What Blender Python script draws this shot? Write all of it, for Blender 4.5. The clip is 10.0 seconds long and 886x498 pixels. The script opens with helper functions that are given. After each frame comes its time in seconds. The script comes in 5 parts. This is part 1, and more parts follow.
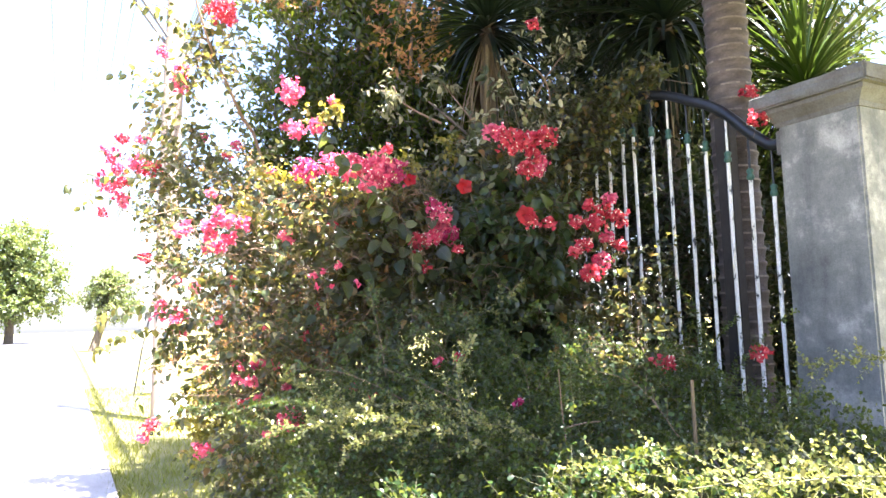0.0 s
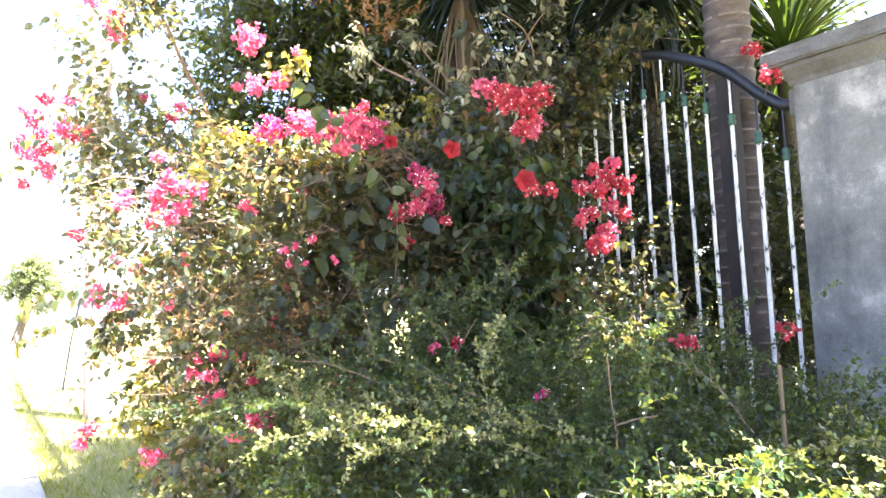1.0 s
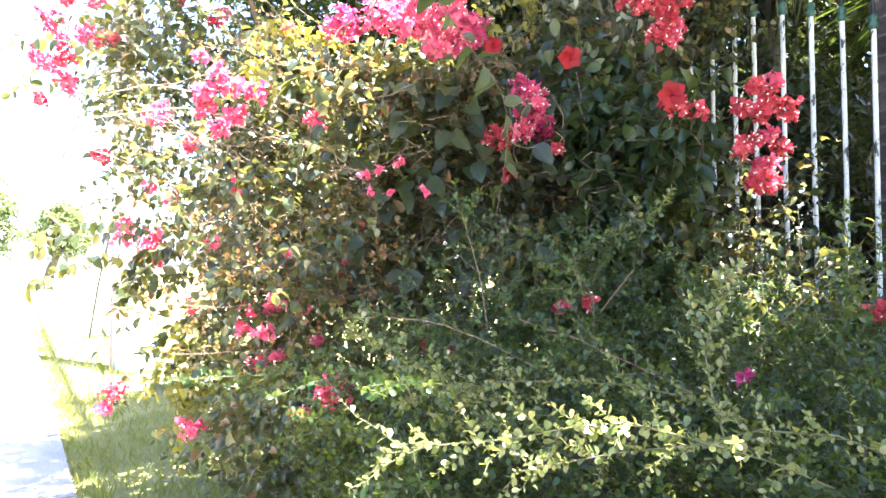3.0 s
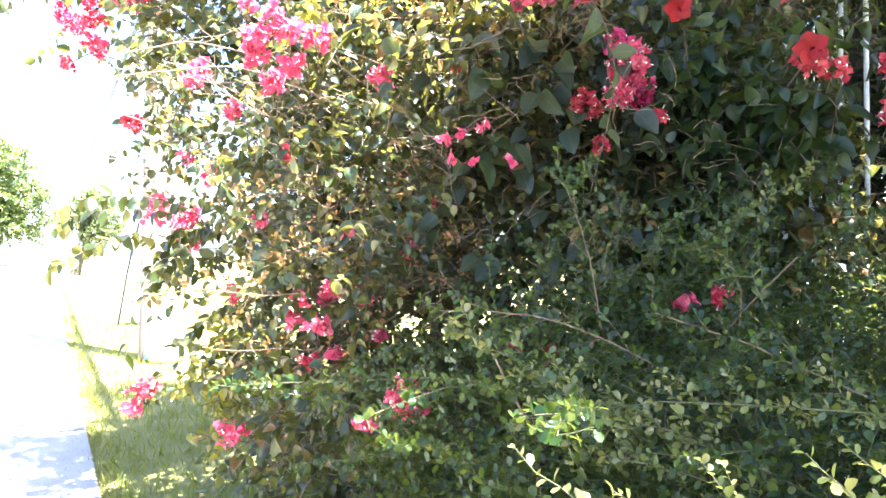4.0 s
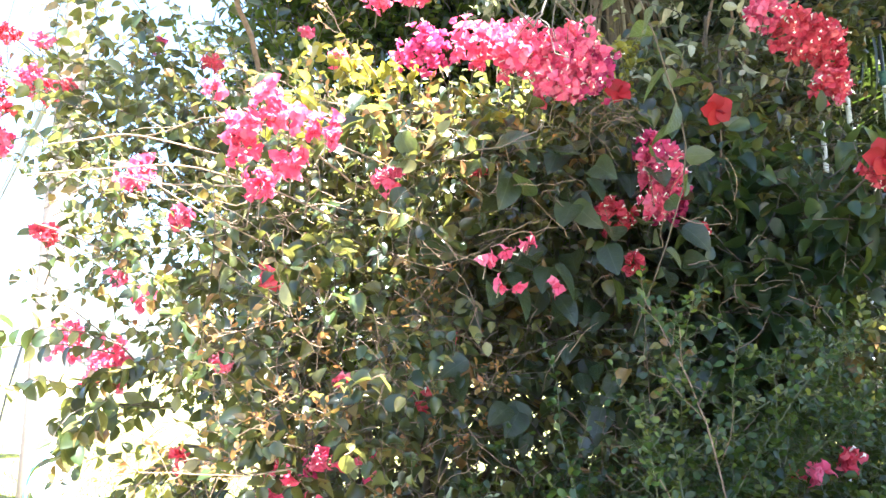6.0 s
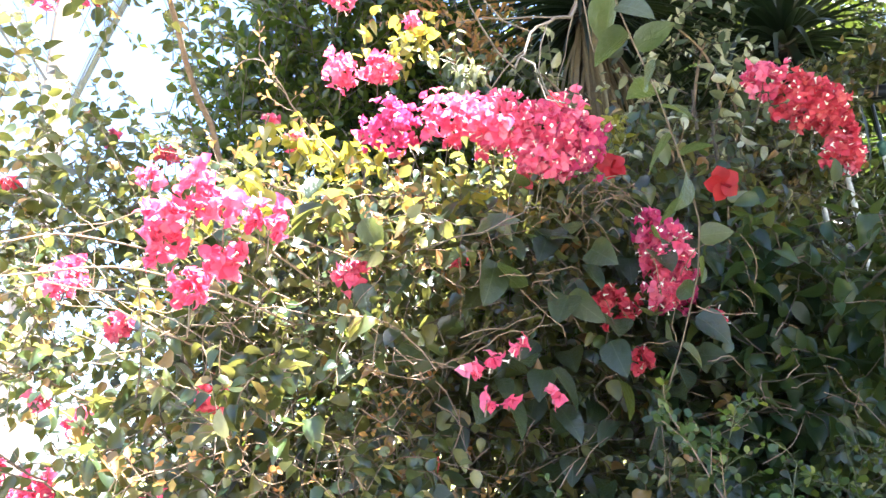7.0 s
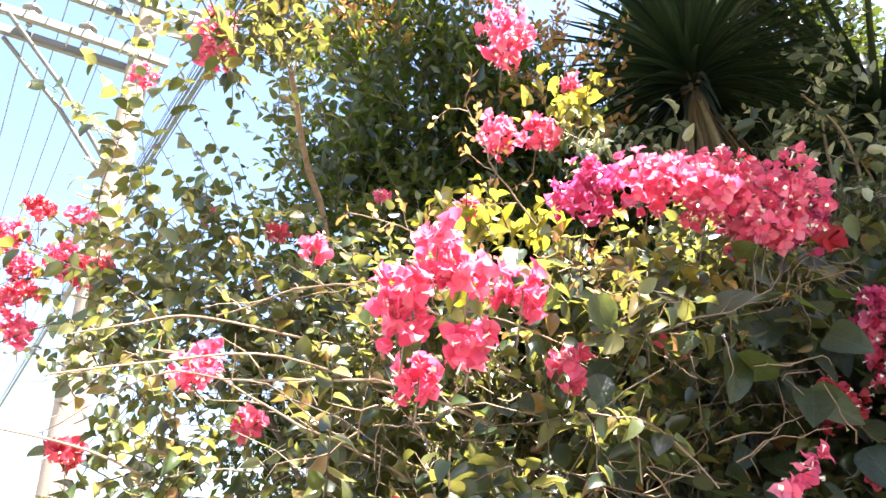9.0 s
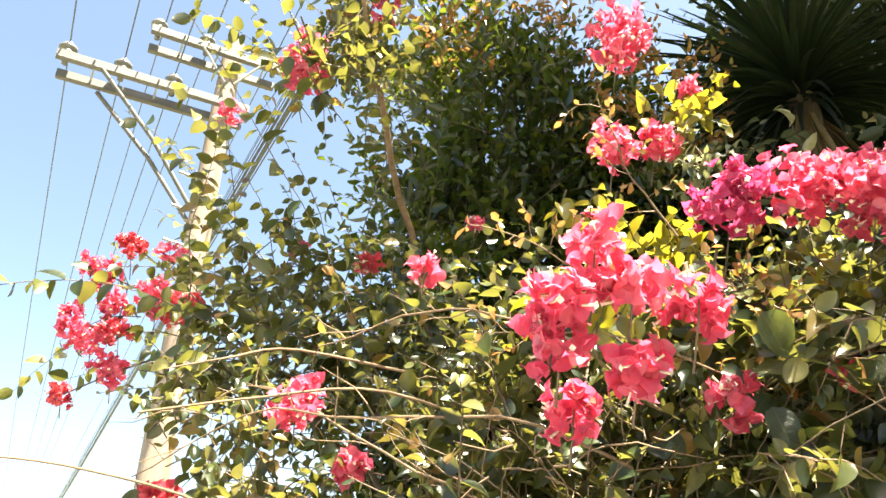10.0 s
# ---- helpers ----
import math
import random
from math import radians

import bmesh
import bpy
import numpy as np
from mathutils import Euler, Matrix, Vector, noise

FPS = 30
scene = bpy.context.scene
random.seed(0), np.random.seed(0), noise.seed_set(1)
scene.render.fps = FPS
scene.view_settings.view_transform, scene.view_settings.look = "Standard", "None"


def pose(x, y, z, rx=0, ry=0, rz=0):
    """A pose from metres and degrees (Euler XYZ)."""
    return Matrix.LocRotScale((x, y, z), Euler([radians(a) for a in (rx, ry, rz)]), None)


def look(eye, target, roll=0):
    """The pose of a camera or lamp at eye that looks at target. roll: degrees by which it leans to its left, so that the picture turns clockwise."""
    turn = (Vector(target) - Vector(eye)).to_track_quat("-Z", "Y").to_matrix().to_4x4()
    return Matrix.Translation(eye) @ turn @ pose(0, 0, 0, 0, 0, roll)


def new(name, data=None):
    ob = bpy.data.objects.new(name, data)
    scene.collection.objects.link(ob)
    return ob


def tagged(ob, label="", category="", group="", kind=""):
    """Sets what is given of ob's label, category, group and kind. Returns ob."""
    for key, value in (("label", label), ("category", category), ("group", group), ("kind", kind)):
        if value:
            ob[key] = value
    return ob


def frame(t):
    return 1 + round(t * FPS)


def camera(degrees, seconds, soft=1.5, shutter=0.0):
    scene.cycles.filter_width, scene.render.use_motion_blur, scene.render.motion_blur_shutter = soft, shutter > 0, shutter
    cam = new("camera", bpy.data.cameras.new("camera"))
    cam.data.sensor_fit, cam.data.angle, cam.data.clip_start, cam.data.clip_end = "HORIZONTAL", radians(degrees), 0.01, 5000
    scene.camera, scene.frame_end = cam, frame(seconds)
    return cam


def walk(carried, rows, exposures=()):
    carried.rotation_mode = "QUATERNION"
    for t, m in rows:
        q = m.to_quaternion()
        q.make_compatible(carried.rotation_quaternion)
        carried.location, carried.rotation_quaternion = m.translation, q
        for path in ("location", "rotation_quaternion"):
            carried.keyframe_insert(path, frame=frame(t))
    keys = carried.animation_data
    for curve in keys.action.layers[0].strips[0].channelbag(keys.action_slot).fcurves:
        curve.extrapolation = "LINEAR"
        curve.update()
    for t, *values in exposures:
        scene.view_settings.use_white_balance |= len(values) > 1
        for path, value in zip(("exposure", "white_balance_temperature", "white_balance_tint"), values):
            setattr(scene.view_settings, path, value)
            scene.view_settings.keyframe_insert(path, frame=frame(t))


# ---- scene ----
cam = camera(64.1, 10.0)
PATH = [
    (0, (-0.026, -0.019, 1.209), (0.913, 1.736, 1.41), -1.6),
    (0.5, (-0.018, 0.275, 1.203), (1.03, 1.965, 1.413), -1.4),
    (1, (-0.009, 0.524, 1.201), (1.079, 2.195, 1.351), -2.6),
    (1.5, (0.082, 0.728, 1.189), (1.133, 2.423, 1.339), -1.6),
    (2, (0.154, 0.919, 1.173), (1.147, 2.652, 1.266), -1.2),
    (2.2, (0.147, 1.012, 1.163), (1.17, 2.729, 1.246), -0.9),
    (3.3, (0.074, 1.445, 1.152), (1.107, 3.157, 1.182), -0.7),
    (3.5, (0.082, 1.543, 1.144), (1.07, 3.281, 1.183), -0.7),
    (4, (0.122, 1.764, 1.131), (1.097, 3.51, 1.149), 0.1),
    (4.5, (0.136, 1.926, 1.111), (1.107, 3.674, 1.073), 1.8),
    (5, (0.097, 2.15, 1.157), (1.205, 3.811, 1.271), 0.4),
    (5.5, (0.065, 2.269, 1.203), (1.247, 3.871, 1.39), 0.6),
    (6, (0.104, 2.338, 1.245), (1.288, 3.919, 1.555), -0.9),
    (6.2, (0.141, 2.379, 1.265), (1.319, 3.945, 1.667), -1.4),
    (7.3, (0.304, 2.579, 1.335), (1.498, 4.077, 1.91), -3.7),
    (7.5, (0.302, 2.613, 1.346), (1.503, 4.096, 1.942), -3.9),
    (8, (0.269, 2.76, 1.376), (1.5, 4.181, 2.06), -4.1),
    (8.5, (0.189, 2.89, 1.393), (1.383, 4.298, 2.164), -4.5),
    (9, (0.134, 2.956, 1.395), (1.228, 4.427, 2.195), -2.7),
    (9.5, (0.128, 3.021, 1.407), (1.105, 4.535, 2.275), -2.2),
    (10, (0.142, 3.134, 1.425), (1.046, 4.669, 2.334), -1.5),
]
EXPOSURES = [(0, 3.98, 5900, 24), (1, 4.38, 5850, 24), (3.5, 4.4, 5600, 15), (4.5, 4.08, 5500, 13), (5.5, 4.28, 5500, 11), (8, 4.12, 5550, 18), (8.8, 3.68, 5900, 17), (9.5, 3.25, 6450, 10), (10, 3.05, 7050, 6)]
walk(cam, [(t, look(eye, target, roll)) for t, eye, target, roll in PATH], EXPOSURES)

# ---- world and sun ----
SUN_HEADING, SUN_HEIGHT = 155.0, 66.0          # degrees clockwise from +y; above the horizon
world = bpy.data.worlds.new("sky")
scene.world = world
world.use_nodes = True
sky = world.node_tree.nodes.new("ShaderNodeTexSky")
sky.sky_type, sky.sun_disc = "NISHITA", False
sky.sun_elevation, sky.sun_rotation = radians(SUN_HEIGHT), radians(SUN_HEADING)
sky.air_density, sky.dust_density, sky.ozone_density = 1.0, 2.2, 0.0
world.node_tree.nodes["Background"].inputs["Strength"].default_value = 0.05
world.node_tree.links.new(sky.outputs[0], world.node_tree.nodes["Background"].inputs["Color"])
TO_SUN = Vector((math.sin(radians(SUN_HEADING)) * math.cos(radians(SUN_HEIGHT)),
                 math.cos(radians(SUN_HEADING)) * math.cos(radians(SUN_HEIGHT)), math.sin(radians(SUN_HEIGHT))))
sun = new("sun", bpy.data.lights.new("sun", "SUN"))
sun.data.energy, sun.data.angle, sun.data.color = 5.0, radians(0.53), (1.0, 0.925, 0.78)
sun.matrix_world = look(TO_SUN * 30, (0, 0, 0))

# ---- materials ----


def blank(name):
    mat = bpy.data.materials.new(name)
    mat.use_nodes = True
    nodes = mat.node_tree.nodes
    return mat, nodes, mat.node_tree.links, nodes["Principled BSDF"], nodes["Material Output"]


def ramp(nodes, stops):
    node = nodes.new("ShaderNodeValToRGB")
    els = node.color_ramp.elements
    while len(els) < len(stops):
        els.new(0.5)
    for el, (at, c) in zip(els, stops):
        el.position, el.color = at, (*c, 1)
    return node


def noise_tex(nodes, links, scale, detail=4.0, rough=0.6, coords="Object", stretch=None):
    co = nodes.new("ShaderNodeTexCoord")
    tex = nodes.new("ShaderNodeTexNoise")
    tex.inputs["Scale"].default_value, tex.inputs["Detail"].default_value = scale, detail
    tex.inputs["Roughness"].default_value = rough
    if stretch:
        mp = nodes.new("ShaderNodeMapping")
        mp.inputs["Scale"].default_value = stretch
        links.new(co.outputs[coords], mp.inputs[0])
        links.new(mp.outputs[0], tex.inputs["Vector"])
    else:
        links.new(co.outputs[coords], tex.inputs["Vector"])
    return tex


def mix_rgb(nodes, links, kind, fac, a, b):
    node = nodes.new("ShaderNodeMix")
    node.data_type, node.blend_type = "RGBA", kind
    for value, socket in ((fac, node.inputs[0]), (a, node.inputs[6]), (b, node.inputs[7])):
        if hasattr(value, "links"):
            links.new(value, socket)
        else:
            socket.default_value = value
    return node.outputs[2]


def bumped(nodes, links, height, strength, distance, shader):
    node = nodes.new("ShaderNodeBump")
    node.inputs["Strength"].default_value, node.inputs["Distance"].default_value = strength, distance
    links.new(height, node.inputs["Height"])
    links.new(node.outputs[0], shader.inputs["Normal"])


def leaf_material(name, stops, rough=0.4, through_share=0.4, through_colour=(0.35, 0.42, 0.05), grain=60.0, gloss=0.5):
    """Leaves or petals: each piece takes its own colour, with blotches, a gloss and light that comes through."""
    mat, nodes, links, bsdf, out = blank(name)
    geo, info = nodes.new("ShaderNodeNewGeometry"), nodes.new("ShaderNodeObjectInfo")
    add = nodes.new("ShaderNodeMath")
    add.operation = "ADD"
    links.new(geo.outputs["Random Per Island"], add.inputs[0])
    links.new(info.outputs["Random"], add.inputs[1])
    frac = nodes.new("ShaderNodeMath")
    frac.operation = "FRACT"
    links.new(add.outputs[0], frac.inputs[0])
    cr = ramp(nodes, stops)
    links.new(frac.outputs[0], cr.inputs[0])
    tex = noise_tex(nodes, links, grain, 3)
    shade = ramp(nodes, [(0.3, (0.72, 0.72, 0.72)), (0.7, (1.15, 1.15, 1.1))])
    links.new(tex.outputs["Fac"], shade.inputs[0])
    colour = mix_rgb(nodes, links, "MULTIPLY", 1.0, cr.outputs[0], shade.outputs[0])
    links.new(colour, bsdf.inputs["Base Color"])
    bsdf.inputs["Roughness"].default_value = rough
    bsdf.inputs["Specular IOR Level"].default_value = gloss
    bumped(nodes, links, tex.outputs["Fac"], 0.25, 0.002, bsdf)
    tr = nodes.new("ShaderNodeBsdfTranslucent")
    glow = mix_rgb(nodes, links, "MIX", 0.6, colour, (*through_colour, 1))
    links.new(glow, tr.inputs["Color"])
    mx = nodes.new("ShaderNodeMixShader")
    mx.inputs[0].default_value = through_share
    links.new(bsdf.outputs[0], mx.inputs[1])
    links.new(tr.outputs[0], mx.inputs[2])
    links.new(mx.outputs[0], out.inputs["Surface"])
    return mat


def solid_material(name, stops, scale=8.0, rough=0.8, bump=0.4, distance=0.004, stretch=None, fine=90.0, metal=0.0):
    """Stone, bark, paint, earth: large blotches, fine grain and relief."""
    mat, nodes, links, bsdf, out = blank(name)
    big = noise_tex(nodes, links, scale, 6, 0.65, stretch=stretch)
    small = noise_tex(nodes, links, fine, 3, 0.6)
    cr = ramp(nodes, stops)
    links.new(big.outputs["Fac"], cr.inputs[0])
    shade = ramp(nodes, [(0.3, (0.78, 0.78, 0.78)), (0.7, (1.12, 1.12, 1.12))])
    links.new(small.outputs["Fac"], shade.inputs[0])
    links.new(mix_rgb(nodes, links, "MULTIPLY", 1.0, cr.outputs[0], shade.outputs[0]), bsdf.inputs["Base Color"])
    bsdf.inputs["Roughness"].default_value, bsdf.inputs["Metallic"].default_value = rough, metal
    height = nodes.new("ShaderNodeMath")
    height.operation = "ADD"
    links.new(big.outputs["Fac"], height.inputs[0])
    links.new(small.outputs["Fac"], height.inputs[1])
    bumped(nodes, links, height.outputs[0], bump, distance, bsdf)
    return mat


BOUG_LEAF = leaf_material("bougainvillea_leaf", [(0.0, (0.006, 0.013, 0.006)), (0.42, (0.015, 0.028, 0.012)), (0.70, (0.042, 0.064, 0.019)), (0.9, (0.170, 0.152, 0.046)), (0.98, (0.210, 0.105, 0.040))],
                          0.31, 0.27, (0.48, 0.45, 0.08), gloss=0.5)


def veined_leaf_material():
    """The large near leaves: each object is one leaf, y along the midrib, with pale veins and a bluish-green blade."""
    mat, nodes, links, bsdf, out = blank("large_bougainvillea_leaf")

    def calc(kind, a, b=None):
        node = nodes.new("ShaderNodeMath")
        node.operation = kind
        for value, socket in ((a, node.inputs[0]), (b, node.inputs[1])):
            if value is not None:
                if hasattr(value, "links"):
                    links.new(value, socket)
                else:
                    socket.default_value = value
        return node.outputs[0]

    info, co = nodes.new("ShaderNodeObjectInfo"), nodes.new("ShaderNodeTexCoord")
    xyz = nodes.new("ShaderNodeSeparateXYZ")
    links.new(co.outputs["Object"], xyz.inputs[0])
    across = calc("ABSOLUTE", xyz.outputs["X"])
    side = calc("ABSOLUTE", calc("SINE", calc("MULTIPLY", calc("SUBTRACT", xyz.outputs["Y"], calc("MULTIPLY", across, 0.75)), 24.0)))
    rib = calc("MAXIMUM", calc("LESS_THAN", across, 0.013), calc("MULTIPLY", calc("LESS_THAN", side, 0.09), 0.6))
    blade = ramp(nodes, [(0.0, (0.007, 0.016, 0.009)), (0.5, (0.014, 0.028, 0.014)), (0.88, (0.032, 0.044, 0.018)), (1.0, (0.075, 0.080, 0.026))])
    links.new(info.outputs["Random"], blade.inputs[0])
    tex = noise_tex(nodes, links, 5.0, 5)
    shade = ramp(nodes, [(0.3, (0.65, 0.68, 0.65)), (0.7, (1.25, 1.2, 1.1))])
    links.new(tex.outputs["Fac"], shade.inputs[0])
    colour = mix_rgb(nodes, links, "MULTIPLY", 1.0, blade.outputs[0], shade.outputs[0])
    colour = mix_rgb(nodes, links, "MIX", calc("MULTIPLY", rib, 0.45), colour, (0.09, 0.11, 0.05, 1))
    links.new(colour, bsdf.inputs["Base Color"])
    bsdf.inputs["Roughness"].default_value, bsdf.inputs["Specular IOR Level"].default_value = 0.33, 0.5
    bumped(nodes, links, calc("SUBTRACT", tex.outputs["Fac"], calc("MULTIPLY", rib, 0.5)), 0.4, 0.02, bsdf)
    tr, mx = nodes.new("ShaderNodeBsdfTranslucent"), nodes.new("ShaderNodeMixShader")
    links.new(mix_rgb(nodes, links, "MIX", 0.6, colour, (0.36, 0.42, 0.06, 1)), tr.inputs["Color"])
    mx.inputs[0].default_value = 0.3
    links.new(bsdf.outputs[0], mx.inputs[1])
    links.new(tr.outputs[0], mx.inputs[2])
    links.new(mx.outputs[0], out.inputs["Surface"])
    return mat


LARGE_LEAF = veined_leaf_material()
HEDGE_LEAF = leaf_material("hedge_leaf", [(0.0, (0.003, 0.012, 0.005)), (0.45, (0.010, 0.030, 0.008)), (0.8, (0.034, 0.064, 0.012)), (1.0, (0.105, 0.120, 0.018))], 0.34, 0.26, (0.32, 0.38, 0.04), gloss=0.3)
# Paler hedge leaf for young tips, with direct sun put into its colour.
YOUNG_LIT_HEDGE_LEAF = leaf_material("young_lit_hedge_leaf", [(0.0, (0.054, 0.083, 0.020)), (0.5, (0.099, 0.122, 0.029)), (1.0, (0.180, 0.159, 0.052))], 0.34, 0.36, (0.5, 0.5, 0.1), gloss=0.6)
TREE_LEAF = leaf_material("tree_leaf", [(0.0, (0.006, 0.016, 0.007)), (0.6, (0.010, 0.027, 0.008)), (0.86, (0.034, 0.060, 0.012)),
                                        (1.0, (0.120, 0.125, 0.018))], 0.26, 0.28, (0.34, 0.42, 0.03), gloss=0.6)
HIBISCUS_LEAF = leaf_material("hibiscus_leaf", [(0.0, (0.006, 0.017, 0.008)), (0.6, (0.014, 0.032, 0.012)), (1.0, (0.045, 0.066, 0.020))], 0.35, 0.25, gloss=0.35)
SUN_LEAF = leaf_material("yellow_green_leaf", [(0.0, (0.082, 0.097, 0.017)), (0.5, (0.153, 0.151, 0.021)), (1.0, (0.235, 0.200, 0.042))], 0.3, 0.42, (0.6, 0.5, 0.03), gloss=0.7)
NEW_LEAF = leaf_material("young_leaf", [(0.0, (0.300, 0.120, 0.045)), (0.5, (0.350, 0.190, 0.055)), (1.0, (0.260, 0.200, 0.042))], 0.45, 0.4, (0.6, 0.3, 0.08))
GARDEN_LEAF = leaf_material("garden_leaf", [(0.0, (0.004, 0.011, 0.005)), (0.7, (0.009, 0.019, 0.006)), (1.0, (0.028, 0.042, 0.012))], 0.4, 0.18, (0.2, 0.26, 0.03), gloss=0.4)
CREAM_LEAF = leaf_material("variegated_leaf", [(0.0, (0.014, 0.028, 0.012)), (0.45, (0.024, 0.040, 0.018)), (0.62, (0.160, 0.165, 0.085)), (0.85, (0.420, 0.400, 0.270))], 0.4, 0.35, (0.5, 0.5, 0.2), 90.0)
STRAP_LEAF = leaf_material("strap_leaf", [(0.0, (0.004, 0.009, 0.006)), (0.7, (0.008, 0.015, 0.008)), (1.0, (0.028, 0.038, 0.019))], 0.4, 0.2, (0.1, 0.14, 0.03), gloss=0.25)
DEAD_LEAF = leaf_material("dry_leaf", [(0.0, (0.102, 0.072, 0.041)), (0.6, (0.170, 0.129, 0.072)), (1.0, (0.216, 0.175, 0.102))], 0.7, 0.2, (0.4, 0.28, 0.12))
YUCCA_LEAF = leaf_material("yucca_leaf", [(0.0, (0.010, 0.026, 0.005)), (0.6, (0.018, 0.042, 0.007)), (1.0, (0.042, 0.066, 0.012))], 0.4, 0.28, (0.14, 0.22, 0.02), gloss=0.25)
GRASS = leaf_material("grass_blade", [(0.0, (0.090, 0.120, 0.018)), (0.6, (0.150, 0.170, 0.022)), (1.0, (0.270, 0.255, 0.045))], 0.5, 0.4, (0.45, 0.45, 0.03))
FAR_LEAF = leaf_material("far_tree_leaf", [(0.0, (0.050, 0.085, 0.030)), (0.6, (0.085, 0.125, 0.045)), (1.0, (0.150, 0.180, 0.070))], 0.5, 0.3, grain=3.0)
PINK = leaf_material("pink_bract", [(0.0, (0.560, 0.055, 0.130)), (0.5, (0.660, 0.115, 0.205)), (1.0, (0.740, 0.270, 0.360))], 0.36, 0.5, (0.97, 0.15, 0.27), 40.0, 0.35)
MAGENTA = leaf_material("magenta_bract", [(0.0, (0.389, 0.026, 0.102)), (0.6, (0.479, 0.061, 0.167)), (1.0, (0.524, 0.137, 0.252))], 0.45, 0.45, (0.85, 0.09, 0.26), 40.0, 0.3)
CORAL = leaf_material("coral_bract", [(0.0, (0.430, 0.030, 0.058)), (0.5, (0.540, 0.065, 0.100)), (1.0, (0.610, 0.140, 0.150))], 0.5, 0.45, (0.82, 0.095, 0.12), 40.0, 0.3)
FLORET = leaf_material("cream_floret", [(0.0, (0.8, 0.76, 0.6)), (1.0, (0.85, 0.82, 0.72))], 0.5, 0.2, (0.8, 0.75, 0.5))
HIBISCUS = leaf_material("hibiscus_petal", [(0.0, (0.229, 0.004, 0.007)), (1.0, (0.273, 0.007, 0.012))], 0.55, 0.3, (0.42, 0.012, 0.016), 30.0, 0.3)
TWIG = solid_material("twig_bark", [(0.3, (0.068, 0.047, 0.030)), (0.7, (0.144, 0.111, 0.073))], 30.0, 0.8, 0.5, 0.002)
DRY_TWIG = solid_material("dry_twig", [(0.3, (0.131, 0.079, 0.046)), (0.7, (0.236, 0.164, 0.098))], 30.0, 0.8, 0.5, 0.002)
GREEN_TWIG = solid_material("green_twig", [(0.3, (0.050, 0.058, 0.022)), (0.7, (0.115, 0.110, 0.050))], 30.0, 0.7, 0.3, 0.001)
BARK = solid_material("tree_bark", [(0.3, (0.049, 0.038, 0.027)), (0.7, (0.120, 0.098, 0.071))], 14.0, 0.9, 0.8, 0.01, (1, 1, 0.25))
PALM_BARK = solid_material("palm_bark", [(0.3, (0.036, 0.028, 0.025)), (0.5, (0.075, 0.060, 0.053)), (0.7, (0.135, 0.110, 0.095))], 5.0, 0.85, 0.6, 0.006, (1, 1, 3.0))
PALM_RING = solid_material("palm_leaf_scar", [(0.3, (0.07, 0.056, 0.048)), (0.5, (0.15, 0.125, 0.105)), (0.7, (0.24, 0.205, 0.175))], 9.0, 0.85, 0.5, 0.003)
POLE_WOOD = solid_material("pole_wood", [(0.3, (0.165, 0.125, 0.095)), (0.7, (0.30, 0.245, 0.195))], 9.0, 0.85, 0.6, 0.005, (1, 1, 0.08))
ARM_WOOD = solid_material("weathered_arm", [(0.3, (0.091, 0.089, 0.085)), (0.7, (0.134, 0.130, 0.123))], 12.0, 0.7, 0.4, 0.003, (0.1, 1, 1))
CERAMIC = solid_material("glazed_ceramic", [(0.3, (0.135, 0.135, 0.135)), (0.7, (0.167, 0.167, 0.167))], 20.0, 0.25, 0.05, 0.001)
CABLE = solid_material("black_cable", [(0.3, (0.030, 0.035, 0.045)), (0.7, (0.050, 0.060, 0.075))], 10.0, 0.5, 0.1, 0.001)
WIRE = solid_material("grey_wire", [(0.3, (0.064, 0.080, 0.100)), (0.7, (0.096, 0.112, 0.132))], 10.0, 0.5, 0.1, 0.001)
IRON = solid_material("black_rail_paint", [(0.3, (0.006, 0.007, 0.009)), (0.7, (0.018, 0.019, 0.022))], 14.0, 0.4, 0.4, 0.002)
TRUNK_SHADE = solid_material("dark_trunk_shade", [(0.3, (0.012, 0.01, 0.009)), (0.7, (0.03, 0.026, 0.023))], 10.0, 0.85, 0.4, 0.002)
COLLAR = solid_material("green_collar_paint", [(0.3, (0.02, 0.07, 0.05)), (0.7, (0.05, 0.12, 0.09))], 30.0, 0.6, 0.4, 0.002)
BAR_PAINT = solid_material("peeling_white_paint", [(0.40, (0.03, 0.035, 0.035)), (0.43, (0.6, 0.6, 0.58)), (0.7, (0.82, 0.82, 0.8))], 16.0, 0.5, 0.5, 0.002, (1, 1, 0.45))
CONCRETE = solid_material("pavement_concrete", [(0.3, (0.26, 0.25, 0.235)), (0.7, (0.36, 0.35, 0.33))], 2.5, 0.9, 0.3, 0.003)
ASPHALT = solid_material("road_asphalt", [(0.3, (0.065, 0.065, 0.064)), (0.7, (0.11, 0.108, 0.105))], 1.2, 0.9, 0.5, 0.004, fine=60.0)
EARTH = solid_material("dry_lawn", [(0.3, (0.13, 0.13, 0.03)), (0.5, (0.19, 0.18, 0.045)), (0.7, (0.26, 0.24, 0.10))], 1.5, 0.95, 0.6, 0.02)
WHITE_BOARD = solid_material("white_board_paint", [(0.3, (0.7, 0.7, 0.7)), (0.7, (0.8, 0.8, 0.8))], 6.0, 0.5, 0.1, 0.001)
GREY_METAL = solid_material("grey_steel", [(0.3, (0.3, 0.31, 0.33)), (0.7, (0.42, 0.43, 0.45))], 8.0, 0.45, 0.1, 0.001, metal=0.6)
TURQUOISE = solid_material("turquoise_plastic", [(0.3, (0.1, 0.5, 0.55)), (0.7, (0.2, 0.62, 0.66))], 6.0, 0.4, 0.1, 0.002)


